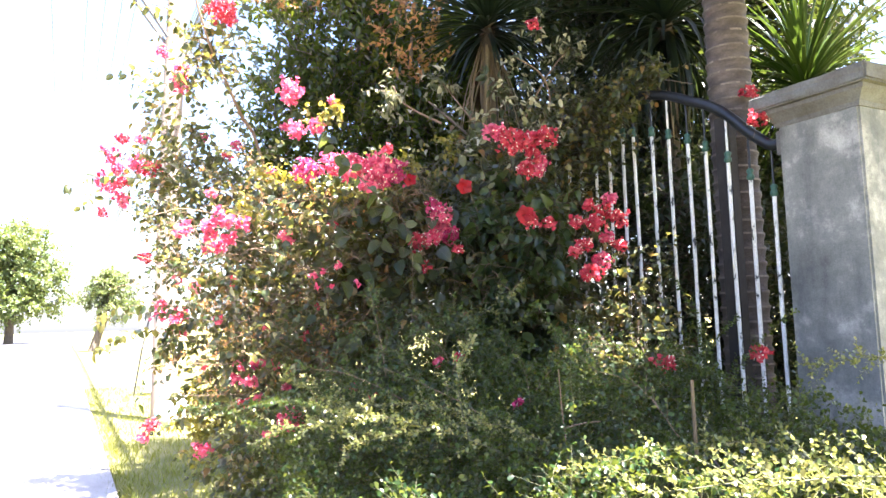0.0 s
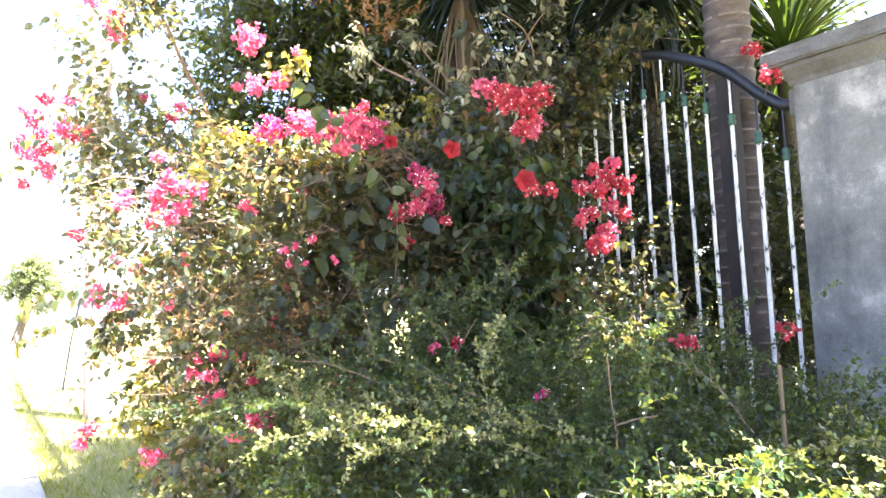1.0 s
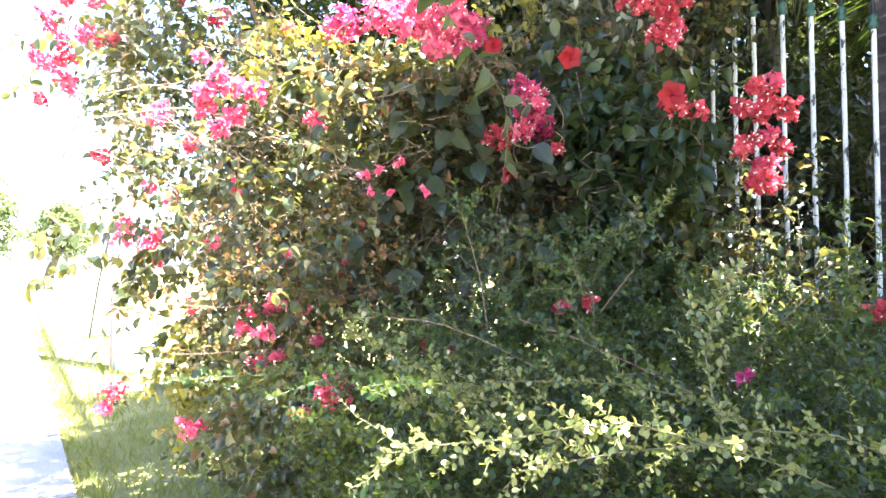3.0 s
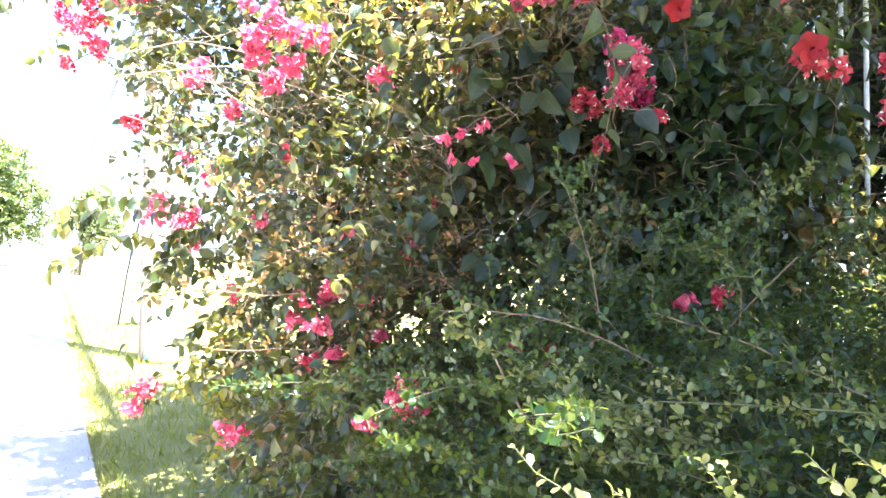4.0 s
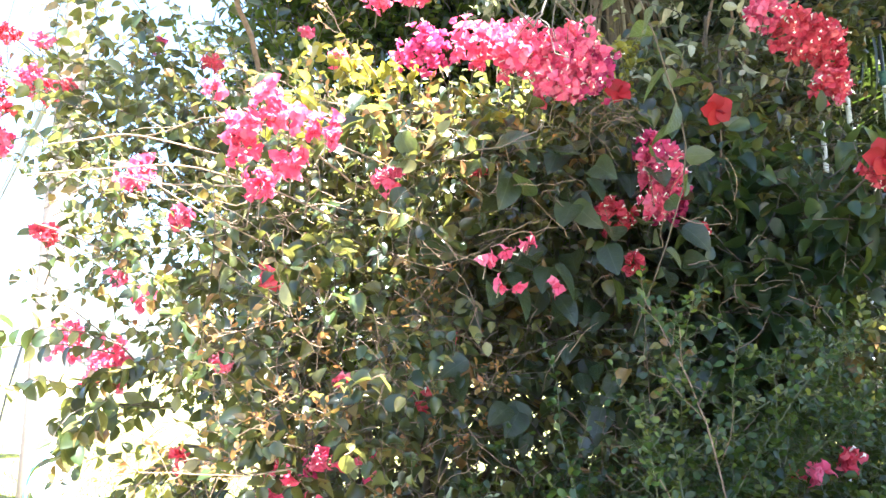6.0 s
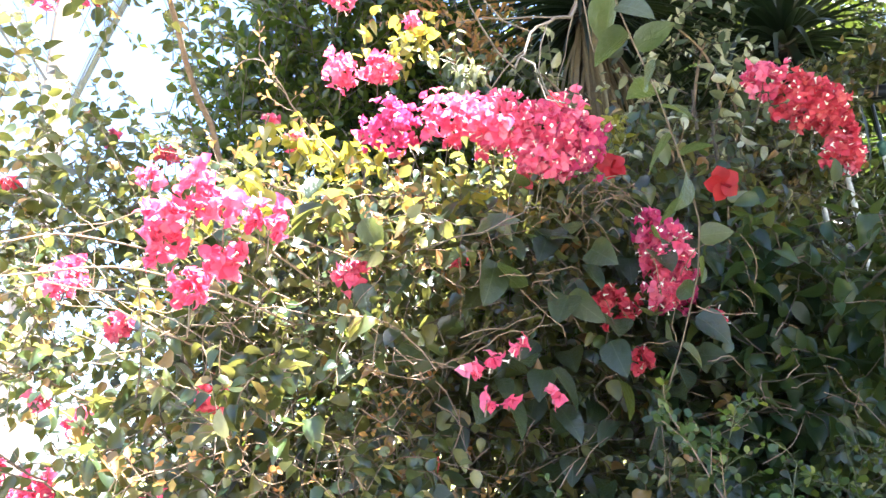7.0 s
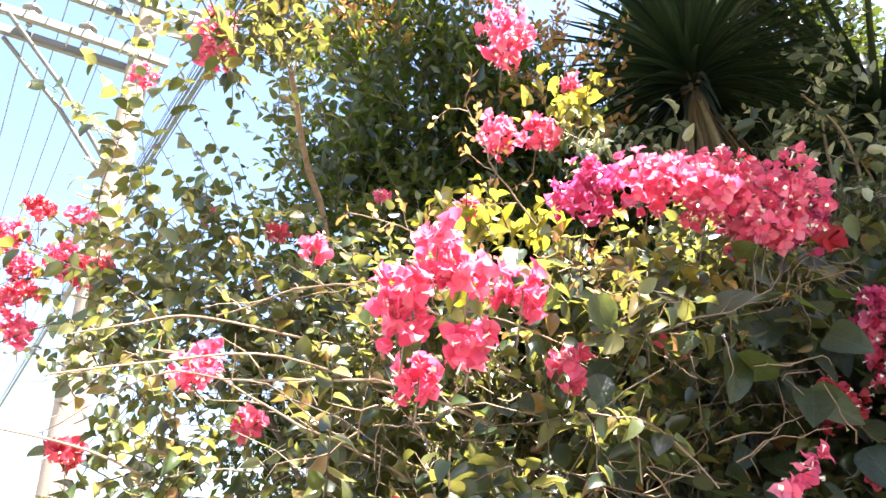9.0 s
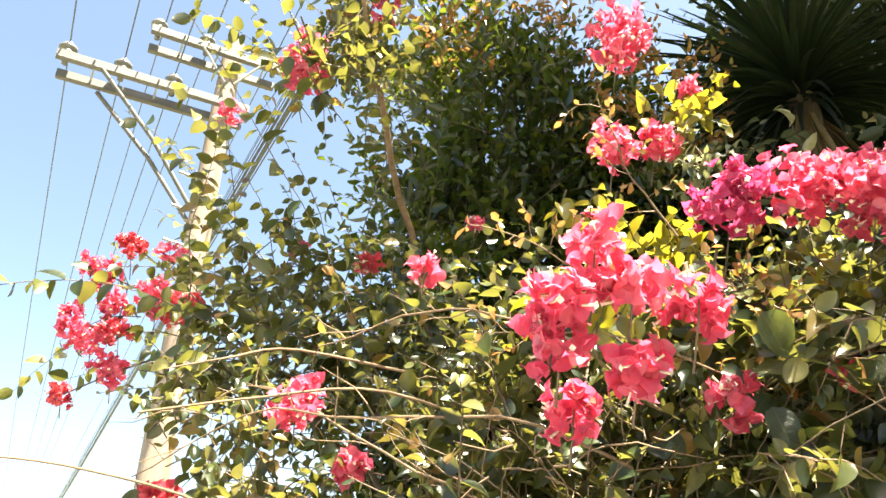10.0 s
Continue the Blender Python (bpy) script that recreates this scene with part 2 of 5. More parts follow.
def plaster_material():
    """Pillar plaster: pale cement with dark damp runs and worn patches."""
    mat, nodes, links, bsdf, out = blank("stained_plaster")
    big = noise_tex(nodes, links, 2.8, 9, 0.74)
    runs = noise_tex(nodes, links, 5.0, 5, 0.6, stretch=(1.4, 1.4, 0.3))
    fine = noise_tex(nodes, links, 120.0, 3)
    base = ramp(nodes, [(0.33, (0.085, 0.088, 0.084)), (0.45, (0.142, 0.148, 0.140)), (0.54, (0.185, 0.190, 0.178)), (0.6, (0.275, 0.275, 0.255)), (0.68, (0.38, 0.375, 0.35))])
    links.new(big.outputs["Fac"], base.inputs[0])
    dark = ramp(nodes, [(0.36, (0.7, 0.72, 0.75)), (0.48, (0.97, 0.97, 0.97)), (0.62, (1.15, 1.15, 1.13))])
    links.new(runs.outputs["Fac"], dark.inputs[0])
    grain = ramp(nodes, [(0.3, (0.85, 0.85, 0.85)), (0.7, (1.08, 1.08, 1.08))])
    links.new(fine.outputs["Fac"], grain.inputs[0])
    c = mix_rgb(nodes, links, "MULTIPLY", 1.0, base.outputs[0], dark.outputs[0])
    links.new(mix_rgb(nodes, links, "MULTIPLY", 1.0, c, grain.outputs[0]), bsdf.inputs["Base Color"])
    bsdf.inputs["Roughness"].default_value = 0.9
    bumped(nodes, links, fine.outputs["Fac"], 0.4, 0.003, bsdf)
    return mat


PLASTER = plaster_material()
CAP_STONE = solid_material("cap_cement", [(0.3, (0.076, 0.070, 0.060)), (0.55, (0.116, 0.116, 0.111)), (0.75, (0.147, 0.154, 0.157))], 6.0, 0.9, 0.6, 0.005)

# ---- mesh helpers ----
RNG = np.random.default_rng(7)
UP = np.array((0.0, 0.0, 1.0))


def unit(a):
    return a / np.maximum(np.linalg.norm(a, axis=-1, keepdims=True), 1e-9)


def raw_mesh(name, verts, faces, mat, smooth=True):
    """A mesh from arrays: faces is a list of (n, 3) or (n, 4) index arrays."""
    me = bpy.data.meshes.new(name)
    verts = np.asarray(verts, dtype=np.float32)
    faces = [np.asarray(f, dtype=np.int32) for f in faces if len(f)]
    loops = np.concatenate([f.ravel() for f in faces])
    sizes = np.concatenate([np.full(len(f), f.shape[1], dtype=np.int32) for f in faces])
    starts = np.concatenate(([0], np.cumsum(sizes)[:-1])).astype(np.int32)
    me.vertices.add(len(verts))
    me.loops.add(len(loops))
    me.polygons.add(len(sizes))
    me.vertices.foreach_set("co", verts.ravel())
    me.loops.foreach_set("vertex_index", loops)
    me.polygons.foreach_set("loop_start", starts)
    me.polygons.foreach_set("use_smooth", np.full(len(sizes), smooth))
    me.update(calc_edges=True)
    me.materials.append(mat)
    return me


def from_bm(name, bm, mat, smooth=False):
    me = bpy.data.meshes.new(name)
    bm.normal_update()
    bm.to_mesh(me)
    bm.free()
    for p in me.polygons:
        p.use_smooth = smooth
    me.materials.append(mat)
    return me


def part(name, me, parent=None, label=""):
    ob = new(name, me)
    if parent:
        ob.parent = parent
    return tagged(ob, label)


def thing(name, at, label, category, group="", kind=""):
    ob = new(name)
    ob.empty_display_size = 0.1
    ob.location = at
    return tagged(ob, label, category, group, kind)


def stamp(template, pos, tip, normal, size):
    """Copies of a template (verts, quads, tris) at each pos: its y along tip, its z along normal."""
    verts, quads, tris = template
    n, k = len(pos), len(verts)
    y = unit(tip)
    x = unit(np.cross(y, normal))
    z = np.cross(x, y)
    size = np.broadcast_to(np.asarray(size, dtype=float), (n,))
    v = (verts[None, :, 0:1] * x[:, None] + verts[None, :, 1:2] * y[:, None] + verts[None, :, 2:3] * z[:, None]) * size[:, None, None] + pos[:, None]
    off = (np.arange(n) * k)[:, None, None]
    out = []
    for f in (quads, tris):
        if len(f):
            out.append((np.asarray(f)[None] + off).reshape(-1, len(f[0])))
    return v.reshape(-1, 3), out


def tubes(lines, r0, r1, sides=4):
    """Tapered tubes along many polylines: lines is (n, k, 3)."""
    lines = np.asarray(lines, dtype=float)
    n, k, _ = lines.shape
    d = unit(np.gradient(lines, axis=1))
    ref = np.where(np.abs(d[..., 2:3]) > 0.9, np.array((1.0, 0, 0)), UP)
    u = unit(np.cross(d, ref))
    w = np.cross(d, u)
    r0 = np.broadcast_to(np.asarray(r0, dtype=float), (n,))
    r1 = np.broadcast_to(np.asarray(r1, dtype=float), (n,))
    rad = r0[:, None] + (r1 - r0)[:, None] * np.linspace(0, 1, k)[None]
    a = np.arange(sides) * 2 * np.pi / sides
    ring = lines[:, :, None] + rad[..., None, None] * (np.cos(a)[None, None, :, None] * u[:, :, None] + np.sin(a)[None, None, :, None] * w[:, :, None])
    idx = np.arange(n * k * sides).reshape(n, k, sides)
    nxt = np.roll(idx, -1, axis=2)
    quads = np.stack((idx[:, :-1], nxt[:, :-1], nxt[:, 1:], idx[:, 1:]), axis=-1).reshape(-1, 4)
    return ring.reshape(-1, 3), [quads]


def joined(*pieces):
    verts, faces, at = [], [], 0
    for v, fs in pieces:
        verts.append(v)
        faces += [f + at for f in fs]
        at += len(v)
    return np.concatenate(verts), faces


def smooth_line(points, n=12):
    """A soft line through a few points."""
    p = np.asarray(points, dtype=float)
    t = np.linspace(0, len(p) - 1, n)
    i = np.clip(t.astype(int), 0, len(p) - 2)
    f = (t - i)[:, None]
    pm, p0, p1, p2 = p[np.clip(i - 1, 0, None)], p[i], p[i + 1], p[np.clip(i + 2, None, len(p) - 1)]
    return 0.5 * (2 * p0 + (p1 - pm) * f + (2 * pm - 5 * p0 + 4 * p1 - p2) * f ** 2 + (3 * p0 - pm - 3 * p1 + p2) * f ** 3)


def leaf_shape(width, fold=0.12, droop=0.12, widest=0.38, rows=5):
    """A folded, pointed, egg-shaped leaf of length 1 with a sunk midrib."""
    w, v = width / 2, [(0, 0, 0)]
    for i in range(1, rows):
        t = i / rows
        u = t / widest * 0.5 if t < widest else 0.5 + 0.5 * (t - widest) / (1 - widest)
        wide = w * math.sin(math.pi * u) ** 0.75
        z = -droop * t ** 2 * 1.3
        lift = fold * wide / w
        v += [(-wide, t - 0.05 * (t < widest), z + lift), (0, t, z), (wide, t - 0.05 * (t < widest), z + lift)]
    v.append((0, 1.0, -droop * 1.4))
    last = len(v) - 1
    quads = []
    for i in range(rows - 2):
        b = 1 + i * 3
        quads += [(b, b + 1, b + 4, b + 3), (b + 1, b + 2, b + 5, b + 4)]
    tris = [(0, 2, 1), (0, 3, 2), (last - 3, last - 2, last), (last - 2, last - 1, last)]
    return np.array(v), quads, tris


def small_leaf(width, fold=0.1):
    w = width / 2
    v = np.array([(0, 0, 0), (-w, 0.45, fold), (0, 0.5, 0), (w, 0.45, fold), (-w * 0.6, 0.85, fold * 0.3), (0, 1.0, -0.08), (w * 0.6, 0.85, fold * 0.3)])
    return v, [(1, 2, 5, 4), (2, 3, 6, 5)], [(0, 2, 1), (0, 3, 2)]


def round_leaf(width, fold=0.08):
    """A small blunt leaf, widest beyond its middle."""
    w = width / 2
    v = np.array([(0, 0, 0), (-w * 0.85, 0.45, fold), (0, 0.5, 0), (w * 0.85, 0.45, fold), (-w * 0.8, 0.86, fold * 0.5), (0, 1.0, -0.06), (w * 0.8, 0.86, fold * 0.5)])
    return v, [(1, 2, 5, 4), (2, 3, 6, 5)], [(0, 2, 1), (0, 3, 2)]


def strap_shape(width, bend, segs=6, fold=0.25, twist=0.0):
    """A long tapering strap leaf of length 1 that bends down by its end."""
    rows, w = [], width / 2
    for i in range(segs + 1):
        s = i / segs
        wide = w * min(1.0, 0.55 + 2.5 * s) * (1 - s ** 2.2) + 0.0006
        a = bend * s
        y, z = (math.sin(a) / bend, -(1 - math.cos(a)) / bend) if abs(bend) > 1e-4 else (s, 0.0)
        rows += [(-wide, y, z + fold * wide + twist * s * wide), (0, y, z), (wide, y, z + fold * wide - twist * s * wide)]
    quads = []
    for i in range(segs):
        b = i * 3
        quads += [(b, b + 1, b + 4, b + 3), (b + 1, b + 2, b + 5, b + 4)]
    return np.array(rows), quads, []


def grow(start, way, length, nodes=6, droop=0.5, curl=0.15, rng=RNG):
    """Shoots: polylines (n, nodes, 3) from start along way, bending down and wandering."""
    n = len(start)
    d = unit(np.asarray(way, dtype=float))
    p = np.array(start, dtype=float)
    step = (np.broadcast_to(np.asarray(length, dtype=float), (n,)) / (nodes - 1))[:, None]
    pts = [p.copy()]
    for _ in range(nodes - 1):
        d = unit(d + curl * rng.normal(size=(n, 3)) - np.array((0, 0, droop)) / nodes)
        p = p + d * step
        pts.append(p.copy())
    return np.stack(pts, axis=1)


def along(lines, per, first=0.15, rng=RNG):
    """Places, ways and side ways of per leaves spaced along each shoot."""
    n, k, _ = lines.shape
    s = np.linspace(first, 1.0, per)[None] + rng.uniform(-0.02, 0.02, (n, per))
    t = np.clip(s, 0, 0.999) * (k - 1)
    i = t.astype(int)
    f = (t - i)[..., None]
    rows = np.arange(n)[:, None]
    pos = lines[rows, i] * (1 - f) + lines[rows, i + 1] * f
    d = unit(lines[rows, i + 1] - lines[rows, i])
    ref = np.where(np.abs(d[..., 2:3]) > 0.9, np.array((1.0, 0, 0)), UP)
    u = unit(np.cross(d, ref))
    w = np.cross(d, u)
    a = (np.arange(per) * 2.4)[None] + rng.uniform(0, 6.28, (n, 1)) + rng.uniform(-0.4, 0.4, (n, per))
    side = np.cos(a)[..., None] * u + np.sin(a)[..., None] * w
    return pos.reshape(-1, 3), d.reshape(-1, 3), side.reshape(-1, 3), np.broadcast_to(s, (n, per)).reshape(-1)


def leaf_pose(d, side, lean=0.45, sag=0.3, lift=0.9, jitter=0.5, rng=RNG):
    tip = unit(side + lean * d - np.array((0, 0, sag)) + 0.2 * rng.normal(size=d.shape))
    nor = unit(lift * UP + 0.25 * side + jitter * rng.normal(size=d.shape))
    return tip, nor


def blob_points(blobs, n, inner=0.55, lump=0.2, rng=RNG, floor=0.05):
    """Points near the skin of a body made of ellipsoids (x, y, z, rx, ry, rz), with the ways outward."""
    blobs = np.asarray(blobs, dtype=float)
    area = (blobs[:, 3] * blobs[:, 4] + blobs[:, 3] * blobs[:, 5] + blobs[:, 4] * blobs[:, 5])
    which = rng.choice(len(blobs), n, p=area / area.sum())
    d = unit(rng.normal(size=(n, 3)))
    c, r = blobs[which, :3], blobs[which, 3:]
    wave = np.sin(d[:, 0] * 5 + which) * np.sin(d[:, 1] * 6 + which * 2) + np.sin(d[:, 2] * 7 + which * 3) * np.sin(d[:, 0] * 8)
    q = rng.uniform(inner, 1.0, n) ** 0.7 * (1 + lump * 0.5 * wave)
    p = c + d * r * q[:, None]
    out = unit(d / r)
    keep = p[:, 2] > floor
    for j in range(len(blobs)):
        inside = np.linalg.norm((p - blobs[j, :3]) / blobs[j, 3:], axis=1) < inner * 0.9
        keep &= ~(inside & (which != j))
    return p[keep], out[keep]


def tapered(points, r0, r1, n=14, sides=8):
    return tubes(smooth_line(points, n)[None], r0, r1, sides)


def box_bm(bm, x0, y0, z0, x1, y1, z1, bevel=0.0):
    made = bmesh.ops.create_cube(bm, size=1.0, matrix=Matrix.LocRotScale(((x0 + x1) / 2, (y0 + y1) / 2, (z0 + z1) / 2), None, (x1 - x0, y1 - y0, z1 - z0)))
    if bevel:
        edges = list({e for v in made["verts"] for e in v.link_edges})
        bmesh.ops.bevel(bm, geom=edges, offset=bevel, segments=2, affect="EDGES")


def lathe(profile, sides=14):
    """A turned body: profile is (radius, height) from the bottom up."""
    a = np.arange(sides) * 2 * np.pi / sides
    v = np.array([(r * math.cos(t), r * math.sin(t), z) for r, z in profile for t in a])
    idx = np.arange(len(profile) * sides).reshape(len(profile), sides)
    nxt = np.roll(idx, -1, axis=1)
    quads = np.stack((idx[:-1], nxt[:-1], nxt[1:], idx[1:]), axis=-1).reshape(-1, 4)
    return v, [quads]


# ---- ground, pavement, road ----
def make_ground():
    bm = bmesh.new()
    bmesh.ops.create_grid(bm, x_segments=80, y_segments=80, size=600)
    tagged(part("ground", from_bm("ground", bm, EARTH)), "dry sunlit lawn and bare earth reaching the horizon", "ground", kind="structure")
    pave = thing("pavement", (0, 0, 0), "pale sunlit concrete pavement of cast slabs", "pavement", kind="structure")
    bm = bmesh.new()
    box_bm(bm, -2.2, -0.74, -0.08, 0.34, 0.74, 0.035, 0.008)
    slab = from_bm("slab", bm, CONCRETE)
    for i in range(60):
        ob = part("slab", slab, pave)
        ob.location = (0, -6 + i * 1.5, random.uniform(-0.002, 0.002))
    bm = bmesh.new()
    box_bm(bm, -2.36, -20, -0.1, -2.215, 140, 0.045, 0.01)
    tagged(part("kerb", from_bm("kerb", bm, CONCRETE)), "pale concrete kerb along the road", "kerb", kind="structure")
    bm = bmesh.new()
    box_bm(bm, -11, -20, -0.1, -2.365, 220, 0.006)
    tagged(part("road", from_bm("road", bm, ASPHALT)), "sun-bleached grey asphalt road", "road", kind="structure")


make_ground()


def make_grass():
    rng = np.random.default_rng(11)
    n = 36000
    y = 3.4 + 13 * rng.uniform(0, 1, n) ** 1.7
    x = rng.uniform(0.2, 3.4, n)
    x = np.where(rng.uniform(size=n) < 0.12, 0.34 + rng.normal(0, 0.06, n), x)
    p = np.stack((x, y, np.full(n, 0.0)), 1)
    tip = unit(np.stack((rng.normal(0, 0.45, n), rng.normal(0, 0.45, n), np.ones(n)), 1))
    nor = unit(np.stack((rng.normal(size=n), rng.normal(size=n), np.full(n, 0.3)), 1))
    v, f = stamp(strap_shape(0.09, 0.8, 2, 0.1), p, tip, nor, rng.uniform(0.035, 0.1, n) * np.where(x < 0.4, 0.6, 1.0))
    tagged(part("grass", raw_mesh("grass", v, f, GRASS)), "short rough lawn grass beside the pavement", "grass", kind="stuff")


make_grass()


# ---- pillar and fence ----
def make_pillar():
    body = thing("gate_pillar", (3.8, 2.33, 0), "square plastered pillar with weather-stained grey plaster and a cement cap", "pillar")
    bm = bmesh.new()
    box_bm(bm, -0.25, -0.235, 0, 0.25, 0.235, 2.27, 0.012)
    part("shaft", from_bm("shaft", bm, PLASTER), body)
    bm = bmesh.new()
    rows = [(0.255, 2.25), (0.262, 2.275), (0.285, 2.3), (0.315, 2.325), (0.32, 2.345)]
    ring = []
    for r, z in rows:
        ring.append([bm.verts.new((sx * r, sy * (r - 0.012), z)) for sx, sy in ((-1, -1), (1, -1), (1, 1), (-1, 1))])
    for a, b in zip(ring, ring[1:]):
        for i in range(4):
            bm.faces.new((a[i], a[(i + 1) % 4], b[(i + 1) % 4], b[i]))
    bm.faces.new(ring[0][::-1])
    bm.faces.new(ring[-1])
    part("moulding", from_bm("moulding", bm, CAP_STONE), body)
    bm = bmesh.new()
    box_bm(bm, -0.355, -0.345, 2.347, 0.355, 0.345, 2.44, 0.012)
    bmesh.ops.subdivide_edges(bm, edges=list(bm.edges), cuts=2, use_grid_fill=True)
    for v in bm.verts:
        v.co += Vector((random.uniform(-1, 1), random.uniform(-1, 1), random.uniform(-1, 1))) * 0.004
    part("cap", from_bm("cap", bm, CAP_STONE), body, "chipped cement cap slab with mossy edges")


make_pillar()


RAIL_Y = (2.5, 2.58, 2.66, 2.78, 3.0, 3.26, 3.5, 3.7, 3.93, 4.4, 5.0)
RAIL_Z = (2.21, 2.185, 2.18, 2.28, 2.48, 2.63, 2.73, 2.79, 2.82, 2.84, 2.8)


def rail_height(y):
    return float(np.interp(y, RAIL_Y, RAIL_Z))


def make_fence():
    fence = thing("fence", (3.6, 2.6, 0), "white-painted iron bar fence with peeling paint and green collars", "fence")
    for i in range(16):
        y = 2.655 + 0.1555 * i
        top = rail_height(y)
        collar = top - 0.25 + random.uniform(-0.012, 0.012)
        bar = part("bar", raw_mesh("bar", *tubes(np.array([[(0, 0, 0.1), (0.002, 0.003, 0.9), (-0.002, 0.002, 1.6), (0, 0, collar)]]), 0.0125, 0.0125, 8), BAR_PAINT), fence)
        bar.location = (random.uniform(-0.006, 0.006), y - 2.6, 0)
        bar.rotation_euler = (random.uniform(-0.008, 0.008), 0, random.uniform(0, 6))
        part("spike", raw_mesh("spike", *tubes(np.array([[(0, 0, collar - 0.01), (0, 0, collar + 0.12), (0, 0, top)]]), 0.0085, 0.0075, 6), BAR_PAINT if i % 3 == 2 else IRON), bar)
        part("collar", raw_mesh("collar", *joined(lathe([(0.013, collar - 0.05), (0.023, collar - 0.04), (0.023, collar - 0.022), (0.015, collar - 0.012),
                                                           (0.021, collar), (0.021, collar + 0.014), (0.009, collar + 0.024)], 8)), COLLAR), bar)
    line = smooth_line([(0, y - 2.6, z) for y, z in zip(RAIL_Y, RAIL_Z)], 60)
    line = line + np.stack((np.zeros(60), np.zeros(60), 0.003 * np.sin(np.arange(60) * 0.6)), 1)
    v, f = tubes(line[None], 0.034, 0.034, 10)
    c = np.repeat(line, 10, axis=0)
    v = c + (v - c) * np.array((0.75, 1.0, 1.0))
    part("top_rail", raw_mesh("top_rail", v, f, IRON), fence, "thick black curved top rail")
    bm = bmesh.new()
    box_bm(bm, -0.03, -0.06, 2.1, 0.03, 0.0, 2.24, 0.006)
    part("bracket", from_bm("bracket", bm, CAP_STONE), fence, "pale cement bracket at the pillar")
    # Added dark upright: the shaded left half of the palm trunk, built solid.
    bm = bmesh.new()
    box_bm(bm, 0.03, 0.37, 0, 0.11, 0.48, 2.45, 0.008)
    part("shade_strip", from_bm("shade_strip", bm, TRUNK_SHADE), fence, "dark upright strip added as the palm trunk's shaded left side")
    part("bottom_rail", raw_mesh("bottom_rail", *tubes(np.array([[(0, -0.03, 0.12), (0, 2.5, 0.12)]]), 0.018, 0.018, 6), IRON), fence)


make_fence()


# ---- palm ----
def make_palm():
    palm = thing("palm_tree", (3.86, 3.12, 0), "grey-brown palm with ringed trunk behind the fence", "palm tree")
    rng = np.random.default_rng(3)
    prof = []
    z, r = 0.0, 0.15
    while z < 8.55:
        r = 0.15 - 0.005 * z
        prof += [(r * 1.06, z), (r * 1.05, z + 0.014), (r * 0.975, z + 0.026), (r * 0.99, z + 0.07)]
        z += rng.uniform(0.08, 0.1)
    trunk = raw_mesh("trunk", *lathe(prof, 22), PALM_BARK, True)
    trunk.materials.append(PALM_RING)
    for i, poly in enumerate(trunk.polygons):
        if (i // 22) % 4 == 0 and rng.random() < 0.85:
            poly.material_index = 1
    part("trunk", trunk, palm)
    s = np.linspace(0, 1, 30)
    frond = []
    rach = np.stack((np.zeros(14), np.linspace(0, 1.75, 14), 0.55 * np.sin(np.linspace(0, 2.3, 14)) - 0.35 * np.linspace(0, 1, 14) ** 2), 1)
    frond.append(tubes(rach[None], 0.02, 0.004, 5))
    n = 46
    t = np.linspace(0.16, 1.0, n)
    for sgn in (-1, 1):
        at = np.stack([np.interp(t, np.linspace(0, 1, 14), rach[:, k]) for k in range(3)], 1)
        tip = unit(np.stack((np.full(n, sgn * 1.0), 0.45 + 0.5 * t, -0.45 + 0.1 * rng.normal(size=n)), 1))
        frond.append(stamp(strap_shape(0.075, 0.9, 3, 0.2), at, tip, unit(np.stack((rng.normal(0, 0.2, n), np.zeros(n), np.ones(n)), 1)), 0.5 * np.sin(np.pi * (0.12 + 0.8 * t)) + 0.08))
    v, f = joined(*frond)
    me = raw_mesh("frond", v, f, STRAP_LEAF)
    for i in range(22):
        ob = part("frond", me, palm)
        ob.matrix_basis = Matrix.Translation((0, 0, 8.5)) @ pose(0, 0, 0, 0, 0, i * 137.5) @ pose(0, 0, 0, 50 - (i % 11) * 7, 0, 0) @ Matrix.Scale(1.35, 4)


make_palm()


